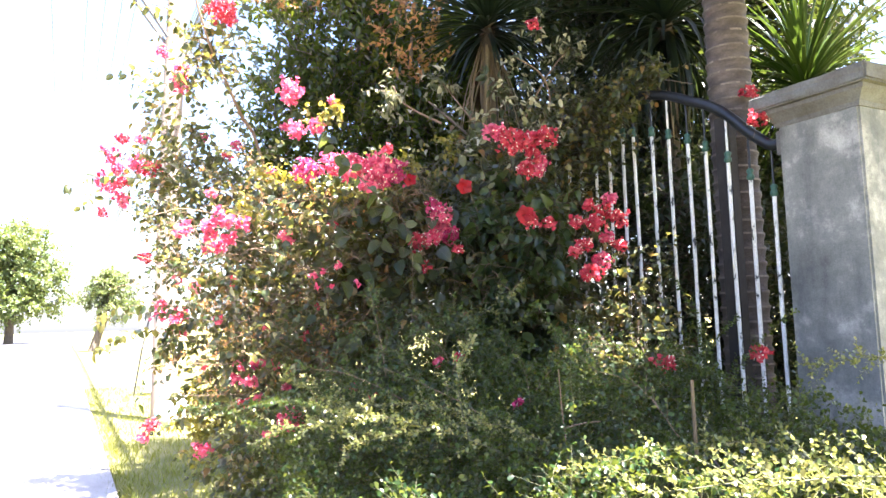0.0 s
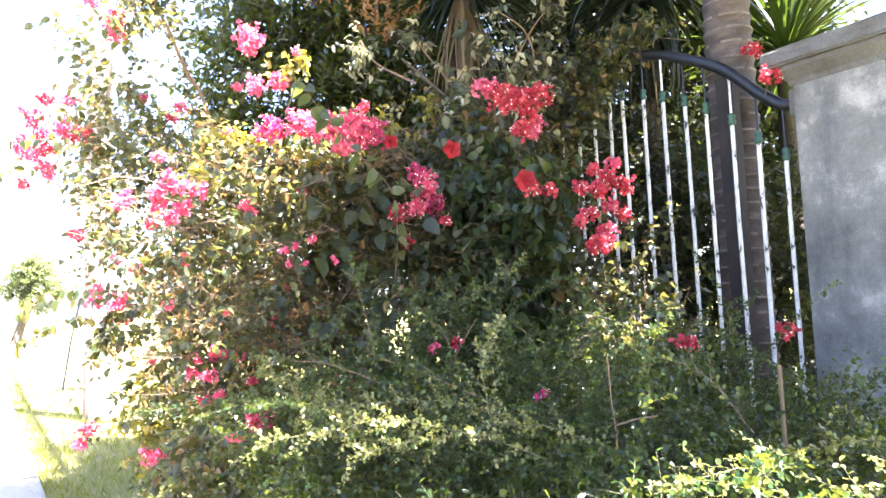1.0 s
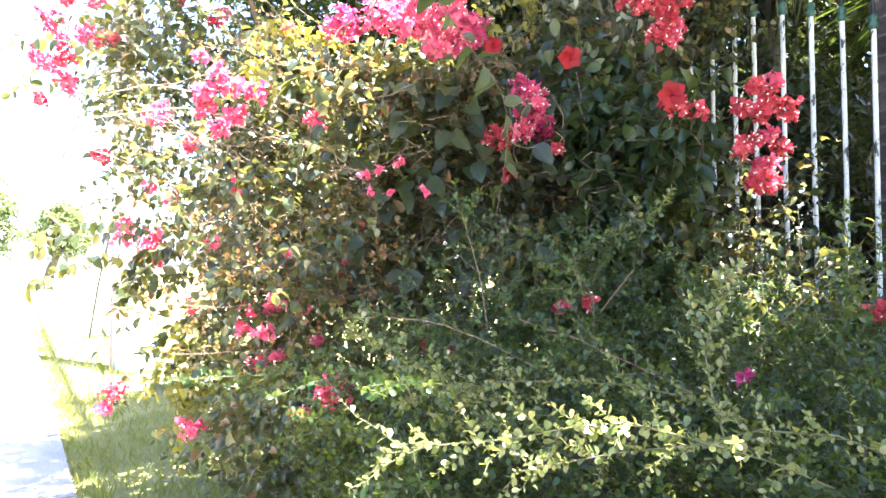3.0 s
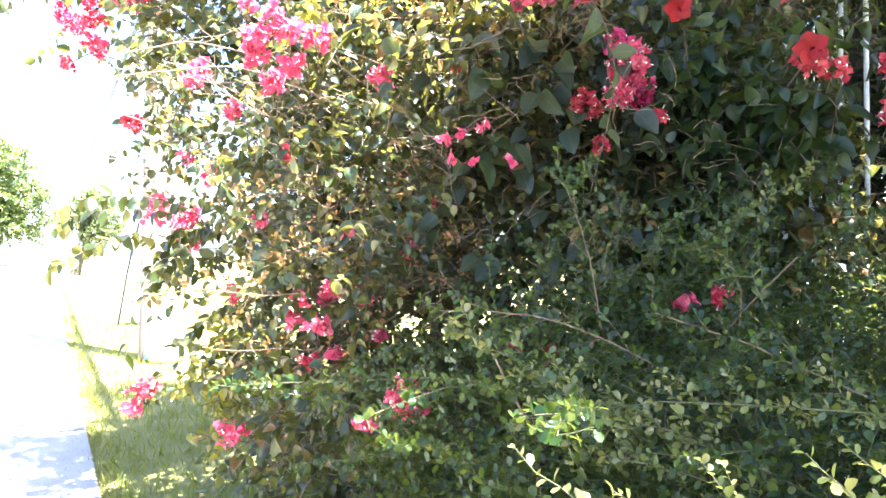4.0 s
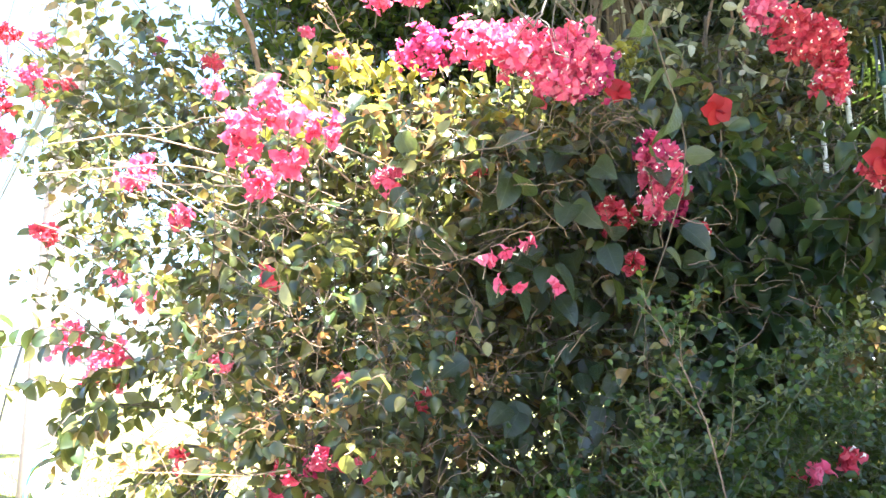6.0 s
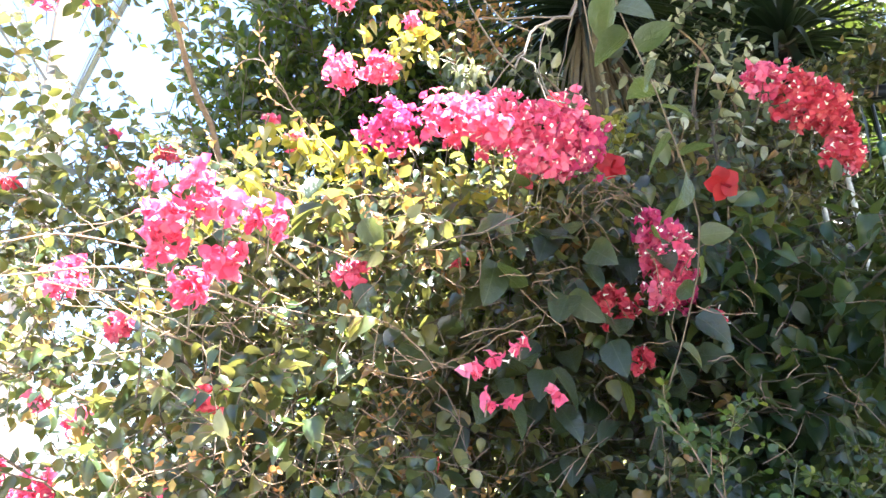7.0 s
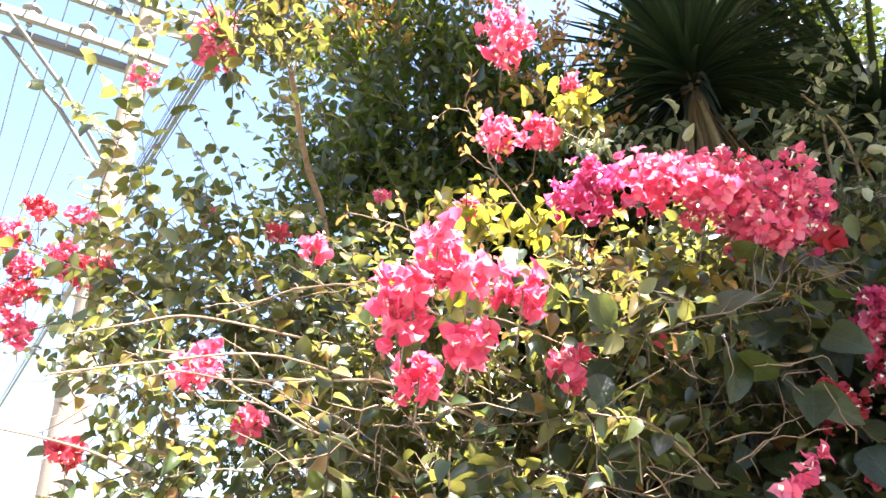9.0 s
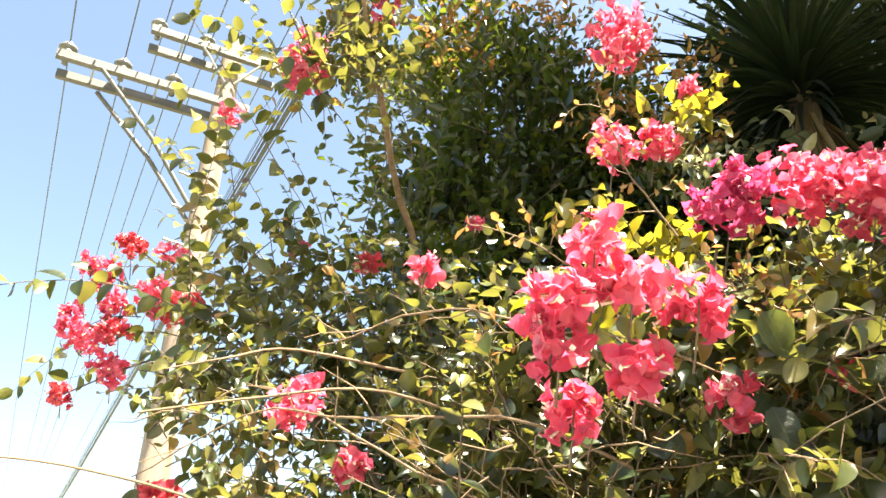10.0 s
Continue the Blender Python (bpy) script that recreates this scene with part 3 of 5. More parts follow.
# ---- strap-leaved plants ----
def make_strap_plant(name, at, trunk_r, leaf_len, leaf_w, count, mat, label, category, low=-55, high=80, dead=0, dead_len=0.8, seed=1, curve=1.0):
    """A trunk with one head of long strap leaves, and dry leaves that hang below it."""
    rng = random.Random(seed)
    plant = thing(name, (at[0], at[1], 0), label, category)
    line = smooth_line([(0.1, -0.05, 0), (0.03, 0.04, at[2] * 0.5), (0, 0, at[2] + 0.05)], 14)
    part("trunk", raw_mesh("trunk", *tubes(line[None], trunk_r * 1.3, trunk_r, 10), BARK), plant)
    kinds = []
    for bend in (0.5, 0.9, 1.4, 1.9):
        v, q, t = strap_shape(leaf_w / leaf_len, bend * curve, 7, 0.35, rng.uniform(-0.4, 0.4))
        kinds.append(raw_mesh("leaf", v * leaf_len, [np.array(q)], mat))
    for i in range(count):
        s = i / count
        up = high + (low - high) * s ** 0.8 + rng.uniform(-8, 8)
        ob = part("leaf", kinds[min(3, int(s * 3 + rng.random() * 1.4))], plant)
        k = rng.uniform(0.75, 1.08)
        ob.matrix_basis = Matrix.Translation((0, 0, at[2] + 0.1 - 0.22 * s)) @ Matrix.Rotation(radians(i * 137.5 + rng.uniform(-12, 12)), 4, "Z") @ pose(0, 0, 0, up, 0, 0) @ Matrix.Diagonal((k, k, k, 1))
    for i in range(dead):
        v, q, t = strap_shape(leaf_w * 0.8 / dead_len, 0.35, 5, 0.5, rng.uniform(-1, 1))
        if i < 4:
            kinds.append(raw_mesh("dry_leaf", v * dead_len, [np.array(q)], DEAD_LEAF))
        ob = part("dry_leaf", kinds[4 + i % 4], plant)
        k = rng.uniform(0.6, 1.1)
        ob.matrix_basis = Matrix.Translation((0, 0, at[2] - 0.1 - rng.uniform(0, 0.25))) @ Matrix.Rotation(radians(i * 137.5), 4, "Z") @ pose(0, 0.03, 0, rng.uniform(-89, -60), 0, 0) @ Matrix.Diagonal((k, k, k, 1))
    return plant


make_strap_plant("dracaena", (2.84, 4.5, 3.52), 0.06, 0.8, 0.032, 280, STRAP_LEAF, "tall dracaena with dark strap leaves and a dry brown skirt", "dracaena", -30, 84, 120, 0.75, 1, 0.35)
make_strap_plant("dracaena", (4.55, 4.3, 3.7), 0.07, 1.25, 0.05, 190, STRAP_LEAF, "dark dracaena with long hanging leaves behind the fence", "dracaena", -70, 70, 24, 0.9, 2)
make_strap_plant("yucca", (5.6, 3.75, 3.1), 0.09, 1.1, 0.042, 210, YUCCA_LEAF, "bright green spiky yucca behind the pillar", "yucca", -15, 85, 0, 0.5, 3, 0.6)


# ---- shrubs and trees made of shoots ----
def leafy(parent, blobs, count, per, length, leaf, size, leaf_mat, twig_mat, twig_r=(0.0028, 0.001), out=0.8, rise=0.35, droop=0.6, inner=0.55, lump=0.2,
          sag=0.3, lift=0.9, jitter=0.5, name="foliage", seed=1, lean=0.45, floor=0.05, open_side=(0, 0, 0), clump=None, nodes=6):
    """Shoots with leaves on a body of ellipsoids. clump: (patches per metre, threshold) leaves gaps between tufts."""
    rng = np.random.default_rng(seed)
    p, n = blob_points(blobs, count, inner, lump, rng, floor)
    if clump:
        keep = np.array([noise.noise(Vector((q[0], q[1], 1.7 * q[2])) * clump[0]) for q in p]) > clump[1]
        p, n = p[keep], n[keep]
    if parent is bougainvillea:
        keep = outside_hollows(p, rng) & (((p[:, 1] < 5.2) & ((p[:, 1] < 4.9) | (p[:, 0] > 1.3) | (p[:, 2] > 1.9))) | (rng.uniform(size=len(p)) < 0.15))
        p, n = p[keep], n[keep]
    way = out * n + np.array((0, 0, rise)) + 0.45 * rng.normal(size=n.shape)
    lens = rng.uniform(*length, len(p))
    lines = grow(p - unit(way) * (lens * 0.55)[:, None], way, lens, nodes, droop, 0.14, rng)
    lines[..., 2] = np.maximum(lines[..., 2], 0.03)
    v, f = tubes(lines, twig_r[0], twig_r[1], 3)
    part("twig_mass", raw_mesh("twig_mass", v, f, twig_mat), parent)["kind"] = "stuff"
    pos, d, side, s = along(lines, per, 0.12, rng)
    tip, nor = leaf_pose(d, side, lean, sag, lift, jitter, rng)
    nor = unit(nor + np.array(open_side))
    sizes = rng.uniform(size[0], size[1], len(pos)) * (1.05 - 0.45 * s)
    forms = [leaf] if len(leaf[0]) < 10 else [(leaf[0] * np.array((sx, 1, sz)), leaf[1], leaf[2]) for sx, sz in ((1.0, 1.0), (1.12, 2.2), (0.85, -0.6), (1.0, 3.2))]
    which = rng.integers(len(forms), size=len(pos))
    v, f = joined(*[stamp(forms[k], pos[which == k], tip[which == k], nor[which == k], sizes[which == k]) for k in range(len(forms))])
    part(name, raw_mesh(name, v, f, leaf_mat), parent)["kind"] = "stuff"
    return lines


def limbs(parent, lines, r0, r1, mat, name="branch"):
    for pts in lines:
        part(name, raw_mesh(name, *tapered(pts, r0, r1, 14, 7), mat), parent)


# bougainvillea
BOUG = [(1.25, 4.95, 1.15, 0.6, 0.8, 1.1), (1.5, 4.4, 1.1, 0.62, 0.68, 1.0), (2.1, 4.25, 1.2, 0.6, 0.52, 0.95), (2.6, 3.8, 1.3, 0.5, 0.42, 0.75),
        (0.98, 5.42, 1.75, 0.38, 0.48, 0.8), (1.15, 4.65, 1.6, 0.5, 0.55, 0.5), (1.0, 4.3, 0.7, 0.36, 0.42, 0.6), (2.65, 4.1, 2.15, 0.5, 0.45, 0.5),
        (2.5, 3.85, 1.85, 0.36, 0.3, 0.4), (3.25, 4.5, 2.6, 0.35, 0.5, 0.35), (2.85, 3.1, 0.95, 0.4, 0.32, 0.3), (1.7, 4.15, 0.5, 0.6, 0.45, 0.5),
        (1.15, 4.2, 1.35, 0.48, 0.42, 0.55), (0.72, 5.35, 2.1, 0.26, 0.4, 0.42), (3.42, 3.98, 2.68, 0.16, 0.3, 0.2)]
bougainvillea = thing("bougainvillea", (1.7, 4.5, 0), "large sprawling bougainvillea with pink and coral flower clusters", "bougainvillea")
bougainvillea_base = Vector(bougainvillea.location)


def settle(first):
    """Meshes built in world places become parts of the plant at its base."""
    for ob in list(first.children):
        if ob.matrix_basis.translation.length < 1e-6:
            ob.matrix_basis = Matrix.Translation(-Vector(first.location))


HOLLOWS = np.array([(0.98, 3.92, 1.38, 0.24, 0.3, 0.11), (1.2, 3.85, 1.02, 0.22, 0.3, 0.1), (0.8, 4.1, 1.15, 0.16, 0.25, 0.1), (1.48, 3.8, 1.28, 0.16, 0.25, 0.14), (1.65, 3.65, 0.98, 0.28, 0.3, 0.18),
                    (2.05, 3.5, 1.4, 0.2, 0.3, 0.16), (1.05, 4.0, 0.75, 0.2, 0.3, 0.1), (0.85, 4.05, 1.62, 0.16, 0.2, 0.06), (1.75, 3.65, 1.95, 0.1, 0.2, 0.12),
                    (1.42, 3.72, 1.66, 0.3, 0.28, 0.17), (1.8, 3.6, 1.62, 0.25, 0.3, 0.16), (1.25, 3.75, 1.5, 0.14, 0.22, 0.08)])


def outside_hollows(p, rng, share=0.8):
    """Which of the points lie outside the bare, twiggy hollows of the bush."""
    inside = (np.linalg.norm((p[:, None] - HOLLOWS[None, :, :3]) / HOLLOWS[None, :, 3:], axis=2) < 1).any(axis=1)
    return ~(inside & (rng.uniform(size=len(p)) < share))


LIGHTWARD = (0.0, -0.5, 0.1)
leafy(bougainvillea, BOUG, 2500, 11, (0.22, 0.5), leaf_shape(0.72), (0.042, 0.082), BOUG_LEAF, TWIG, seed=21, lump=0.5, droop=0.9, sag=0.45, jitter=0.75, open_side=LIGHTWARD, clump=(3.6, 0.1))
leafy(bougainvillea, BOUG[:2] + BOUG[4:7] + BOUG[12:14], 1500, 12, (0.18, 0.45), leaf_shape(0.66), (0.03, 0.062), BOUG_LEAF, TWIG, seed=23, lump=0.5, droop=0.8, sag=0.35, jitter=0.9, open_side=LIGHTWARD, clump=(4.2, 0.09))
leafy(bougainvillea, [(0.82, 5.35, 2.45, 0.28, 0.36, 0.36), (1.1, 5.05, 2.2, 0.34, 0.36, 0.3), (0.62, 5.1, 1.75, 0.26, 0.35, 0.45), (3.3, 3.85, 2.62, 0.32, 0.25, 0.3), (3.2, 3.5, 1.3, 0.28, 0.4, 0.5)], 270, 11, (0.22, 0.45), leaf_shape(0.7), (0.035, 0.07), BOUG_LEAF, TWIG, seed=24, inner=0.2, open_side=LIGHTWARD)
leafy(bougainvillea, BOUG, 480, 9, (0.3, 0.6), leaf_shape(0.68), (0.05, 0.08), BOUG_LEAF, TWIG, seed=22, inner=0.1, lump=0.0, droop=0.5, sag=0.45)
leafy(bougainvillea, [(1.45, 4.25, 2.05, 0.25, 0.2, 0.12), (1.85, 4.0, 2.15, 0.25, 0.2, 0.15), (1.15, 4.4, 2.05, 0.2, 0.2, 0.1), (1.65, 3.9, 1.95, 0.3, 0.15, 0.15)], 170, 10, (0.18, 0.4), leaf_shape(0.7), (0.035, 0.07), BOUG_LEAF, TWIG, seed=28, inner=0.1, open_side=LIGHTWARD)
leafy(bougainvillea, [(1.3, 3.86, 1.88, 0.26, 0.2, 0.05), (1.85, 3.85, 1.92, 0.25, 0.15, 0.05), (1.1, 3.9, 1.86, 0.2, 0.15, 0.04)], 42, 10, (0.16, 0.34), leaf_shape(0.72), (0.045, 0.08), BOUG_LEAF, TWIG, seed=29, inner=0.1, rise=0.0, open_side=LIGHTWARD)
leafy(bougainvillea, [BOUG[2], BOUG[3], BOUG[7], BOUG[8]], 330, 8, (0.2, 0.45), leaf_shape(0.75), (0.06, 0.1), BOUG_LEAF, TWIG, seed=30, inner=0.75, lump=0.3, droop=0.8, sag=0.6, open_side=(-0.3, -0.6, 0.0))
leafy(bougainvillea, [(3.4, 3.75, 2.72, 0.2, 0.2, 0.16), (3.56, 3.55, 2.9, 0.1, 0.35, 0.06), (3.3, 3.9, 2.4, 0.14, 0.25, 0.25), (3.35, 4.15, 2.0, 0.15, 0.25, 0.4)], 190, 9, (0.15, 0.35), leaf_shape(0.7), (0.045, 0.075), BOUG_LEAF, TWIG, seed=25, inner=0.1, rise=0.6, droop=0.2)
# Yellow-green tufts: young leaves, and sunlit ones with the sun in their colour.
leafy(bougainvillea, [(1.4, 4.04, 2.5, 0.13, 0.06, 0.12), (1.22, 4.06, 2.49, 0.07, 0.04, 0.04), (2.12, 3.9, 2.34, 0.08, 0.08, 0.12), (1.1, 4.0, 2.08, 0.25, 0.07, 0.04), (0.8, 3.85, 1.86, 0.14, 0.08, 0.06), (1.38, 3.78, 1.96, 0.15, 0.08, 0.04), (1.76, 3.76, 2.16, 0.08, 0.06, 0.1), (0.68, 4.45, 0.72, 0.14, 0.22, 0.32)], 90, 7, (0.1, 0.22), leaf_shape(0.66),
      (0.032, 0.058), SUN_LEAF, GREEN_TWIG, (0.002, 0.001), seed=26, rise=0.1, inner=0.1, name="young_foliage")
leafy(bougainvillea, [(0.85, 3.8, 1.45, 0.16, 0.06, 0.1), (1.1, 3.74, 1.3, 0.14, 0.06, 0.1), (0.75, 3.88, 1.1, 0.14, 0.08, 0.12), (1.0, 3.72, 1.05, 0.16, 0.06, 0.1), (0.92, 3.76, 0.8, 0.2, 0.06, 0.12), 
                      (0.62, 4.1, 1.35, 0.1, 0.1, 0.12), (1.15, 3.7, 1.75, 0.14, 0.05, 0.06), (1.75, 3.55, 1.25, 0.14, 0.05, 0.06), (1.0, 3.66, 1.55, 0.14, 0.05, 0.05), (0.95, 3.64, 1.22, 0.14, 0.05, 0.05), (1.55, 3.58, 1.05, 0.14, 0.05, 0.05)], 165, 8, (0.12, 0.26), leaf_shape(0.7), (0.03, 0.062), BOUG_LEAF, DRY_TWIG, (0.0018, 0.0008), seed=32, inner=0.1, rise=0.25, open_side=LIGHTWARD)
limbs(bougainvillea, [[(1.7, 4.6, 0), (1.65, 4.5, 0.6), (1.5, 4.4, 1.2), (1.3, 4.3, 1.6)], [(1.75, 4.65, 0), (1.9, 4.5, 0.8), (2.2, 4.1, 1.4), (2.4, 3.8, 1.7)],
                      [(1.65, 4.65, 0), (1.4, 4.9, 0.9), (1.15, 5.1, 1.6), (0.95, 5.3, 2.1)], [(1.7, 4.7, 0), (1.4, 4.7, 0.5), (1.1, 4.6, 0.9), (0.8, 4.6, 1.0)]], 0.022, 0.006, TWIG, "stem")
leafy(bougainvillea, [(0.4, 5.65, 2.42, 0.2, 0.15, 0.2), (0.55, 5.55, 2.2, 0.2, 0.2, 0.25), (0.52, 5.3, 1.95, 0.2, 0.2, 0.2), (0.58, 4.65, 1.66, 0.16, 0.18, 0.13), (0.5, 4.8, 1.95, 0.14, 0.16, 0.1)], 135, 10, (0.18, 0.36), leaf_shape(0.7), (0.035, 0.06), BOUG_LEAF, TWIG, seed=36, inner=0.1, open_side=LIGHTWARD)
limbs(bougainvillea, [[(0.95, 5.3, 2.0), (0.7, 5.5, 2.25), (0.45, 5.62, 2.42), (0.24, 5.65, 2.5)], [(0.7, 5.5, 2.25), (0.45, 5.6, 2.2), (0.2, 5.65, 2.06)], [(0.75, 5.45, 2.2), (0.55, 5.6, 2.45), (0.34, 5.65, 2.62)]], 0.006, 0.002, TWIG, "branch")
limbs(bougainvillea, [[(1.0, 4.35, 1.75), (0.73, 4.4, 1.82), (0.48, 4.42, 1.78), (0.29, 4.4, 1.73)], [(0.7, 4.6, 1.5), (0.45, 4.6, 1.62), (0.22, 4.6, 1.67), (0.08, 4.6, 1.68)], [(0.85, 4.5, 1.9), (0.61, 4.6, 1.95), (0.47, 4.6, 1.91), (0.35, 4.6, 1.87)]], 0.0036, 0.0018, DRY_TWIG, "branch")
limbs(bougainvillea, [[(2.9, 4.3, 1.9), (3.25, 4.2, 2.5), (3.45, 3.95, 2.82), (3.55, 3.6, 2.87), (3.6, 3.2, 2.72)], [(3.2, 4.25, 2.4), (3.3, 4.0, 2.75), (3.5, 3.75, 2.78)]], 0.008, 0.003, TWIG, "branch")
limbs(bougainvillea, [[(1.35, 5.2, 1.7), (1.22, 5.12, 2.48), (1.04, 4.96, 2.7), (0.9, 4.78, 2.88), (0.81, 4.68, 2.98), (0.7, 4.55, 3.2), (0.6, 4.5, 3.5)]], 0.014, 0.006, DRY_TWIG, "branch")
leafy(bougainvillea, [(0.78, 4.68, 3.05, 0.2, 0.14, 0.25), (0.62, 4.6, 2.85, 0.14, 0.12, 0.18)], 40, 9, (0.2, 0.4), leaf_shape(0.7), (0.03, 0.07), BOUG_LEAF, TWIG, seed=27, inner=0.1)


def make_bare_branches():
    """Thin leafless branches with forks along the sunny side."""
    rng = np.random.default_rng(35)
    for pts in ([(1.1, 3.75, 1.72), (1.2, 3.65, 1.76), (1.32, 3.6, 1.79), (1.4, 3.61, 1.82)], [(1.02, 3.08, 2.1), (0.9, 3.0, 1.86), (0.78, 2.97, 1.78), (0.72, 2.95, 1.7)], [(1.0, 4.0, 1.62), (0.82, 4.08, 1.7), (0.62, 4.3, 1.73), (0.5, 4.55, 1.77), (0.36, 4.85, 1.68)], [(0.98, 4.25, 1.55), (0.72, 4.35, 1.68), (0.55, 4.6, 1.86), (0.4, 4.75, 1.8)],
                [(1.05, 3.95, 1.7), (0.85, 4.0, 1.82), (0.75, 4.2, 1.9), (0.6, 4.4, 1.86)],
                [(0.75, 4.85, 1.2), (0.5, 4.65, 1.38), (0.32, 4.5, 1.46)], [(1.3, 4.3, 1.3), (1.1, 3.9, 1.35), (0.95, 3.7, 1.3)], [(1.2, 4.3, 1.0), (1.0, 3.95, 1.15), (0.8, 3.85, 1.2)]):
        line = smooth_line(pts, 16) + np.cumsum(rng.normal(0, 0.004, (16, 3)), axis=0)
        p, d, side, s = along(line[None], 9, 0.25, rng)
        forks = grow(p, side + 0.8 * d + 0.3 * UP, rng.uniform(0.05, 0.16, len(p)), 5, 0.0, 0.25, rng)
        near = pts[0][1] < 3.8
        v, f = joined(tubes(line[None], 0.0026 if near else 0.0033, 0.0013, 6), tubes(forks, 0.0012 if near else 0.0015, 0.0007, 4))
        part("bare_branch", raw_mesh("bare_branch", v, f, TWIG if near else DRY_TWIG), bougainvillea, "thin leafless sunlit branch")["kind"] = "stuff"
    starts = np.stack((rng.uniform(0.75, 1.6, 26), rng.uniform(3.8, 4.05, 26), rng.uniform(0.85, 2.0, 26)), 1)
    ways = np.stack((rng.normal(-0.9, 0.35, 26), rng.normal(-0.35, 0.3, 26), rng.normal(0.1, 0.3, 26)), 1)
    lines = grow(starts, ways, rng.uniform(0.22, 0.5, 26), 10, 0.25, 0.12, rng)
    for line in lines:
        p, d, side, s = along(line[None], 10, 0.2, rng)
        forks = grow(p, side + 0.7 * d + 0.35 * UP, rng.uniform(0.03, 0.1, len(p)), 5, 0.0, 0.25, rng)
        v, f = joined(tubes(line[None], 0.0021, 0.001, 5), tubes(forks, 0.0011, 0.0007, 3))
        part("bare_branch", raw_mesh("bare_branch", v, f, DRY_TWIG), bougainvillea, "thin leafless sunlit branch")["kind"] = "stuff"
        tips, ds, sides, _ = along(forks, 4, 0.5, rng)
        tip, nor = leaf_pose(ds, sides, 0.9, 0.0, 0.6, 0.6, rng)
        part("bud_mass", raw_mesh("bud_mass", *stamp(small_leaf(0.6), tips, tip, nor, rng.uniform(0.01, 0.026, len(tips))), NEW_LEAF), bougainvillea, "orange-brown young leaves and buds")["kind"] = "stuff"


make_bare_branches()


def make_whips():
    """Long loose shoots that stand out from the top and the left side."""
    rng = np.random.default_rng(31)
    starts = np.array([(1.0, 5.1, 2.2)] * 12 + [(0.8, 5.6, 2.3)] * 12 + [(0.8, 4.8, 1.2)] * 10 + [(1.1, 5.2, 3.0)] * 6)
    ways = np.array([(-0.35, 0.1, 1.0)] * 12 + [(-0.5, 0.1, 0.8)] * 12 + [(-0.8, -0.2, 0.0)] * 10 + [(-0.4, 0, 0.9)] * 6)
    starts = starts + rng.normal(0, 0.16, starts.shape)
    lens = rng.uniform(0.4, 1.1, len(starts)) * np.where(ways[:, 2] < 0.5, 0.55, 1.0)
    lines = grow(starts, ways + 0.3 * rng.normal(size=ways.shape), lens, 9, 0.9, 0.1, rng)
    part("twig_mass", raw_mesh("twig_mass", *tubes(lines, 0.0026, 0.001, 4), TWIG), bougainvillea)["kind"] = "stuff"
    pos, d, side, s = along(lines, 26, 0.08, rng)
    tip, nor = leaf_pose(d, side, 0.4, 0.6, 0.8, 0.6, rng)
    part("foliage", raw_mesh("foliage", *stamp(leaf_shape(0.66), pos, tip, nor, rng.uniform(0.035, 0.075, len(pos))), BOUG_LEAF), bougainvillea)["kind"] = "stuff"


make_whips()


def make_dry_twigs():
    """A tangle of leafless twigs inside the bush."""
    rng = np.random.default_rng(33)
    p, n = blob_points(BOUG, 900, 0.6, 0.0, rng)
    lines = grow(p - n * 0.15, n + 0.7 * rng.normal(size=n.shape), rng.uniform(0.2, 0.5, len(p)), 7, 0.3, 0.22, rng)
    part("twig_mass", raw_mesh("twig_mass", *tubes(lines, 0.0022, 0.0009, 4), TWIG), bougainvillea)["kind"] = "stuff"
    which = rng.integers(len(HOLLOWS), size=240)
    q = HOLLOWS[which, :3] + unit(rng.normal(size=(240, 3))) * HOLLOWS[which, 3:] * rng.uniform(0.3, 1.1, (240, 1))
    inner = grow(q, rng.normal(size=q.shape) * np.array((1.0, 0.5, 0.6)), rng.uniform(0.08, 0.22, 240), 7, 0.2, 0.3, rng)
    part("twig_mass", raw_mesh("twig_mass", *tubes(inner, 0.0017, 0.0008, 4), DRY_TWIG), bougainvillea)["kind"] = "stuff"


make_dry_twigs()
settle(bougainvillea)


def make_near_leaves():
    """The larger leaves of the near side, one by one."""
    rng = np.random.default_rng(41)
    meshes = [raw_mesh("leaf", *(lambda v, f: (v, f))(*stamp(leaf_shape(w, fo, dr, 0.34, 8), np.zeros((1, 3)), np.array([(0.0, 1, 0)]), np.array([(0.0, 0, 1)]), 1.0)), LARGE_LEAF)
              for w, fo, dr in ((0.7, 0.1, 0.1), (0.78, 0.15, 0.2), (0.62, 0.08, 0.25), (0.72, 0.18, 0.05))]
    made = 0
    while made < 256:
        u = rng.uniform()
        x = 0.75 + 1.6 * u ** 0.5
        p = Vector((x, 3.95 - 0.1 * (x - 0.75) + rng.normal(-0.02, 0.12), rng.uniform(0.95, 1.95)))
        if made >= 230:
            x = rng.uniform(1.15, 2.0)
            p = Vector((x, 3.7 - 0.12 * (x - 1.15) + rng.normal(0, 0.06), rng.uniform(1.42, 1.86)))
        tip = unit(np.array((-0.55, -0.75, -0.5)) + 0.5 * rng.normal(size=3))
        nor = unit(np.array((-0.4, -0.75, 0.7)) + 0.4 * rng.normal(size=3))
        if made < 230 and not outside_hollows(np.array(p)[None], rng)[0]:
            continue
        xx = unit(np.cross(tip, nor))
        zz = np.cross(xx, tip)
        k = rng.uniform(0.055, 0.09) * (1.3 if x > 1.3 else 1.0)
        ob = part("leaf", meshes[made % 4], bougainvillea)
        ob.matrix_basis = Matrix.Translation(p - bougainvillea_base) @ Matrix((xx, tip, zz)).transposed().to_4x4() @ Matrix.Diagonal((k, k, k, 1))
        made += 1


make_near_leaves()


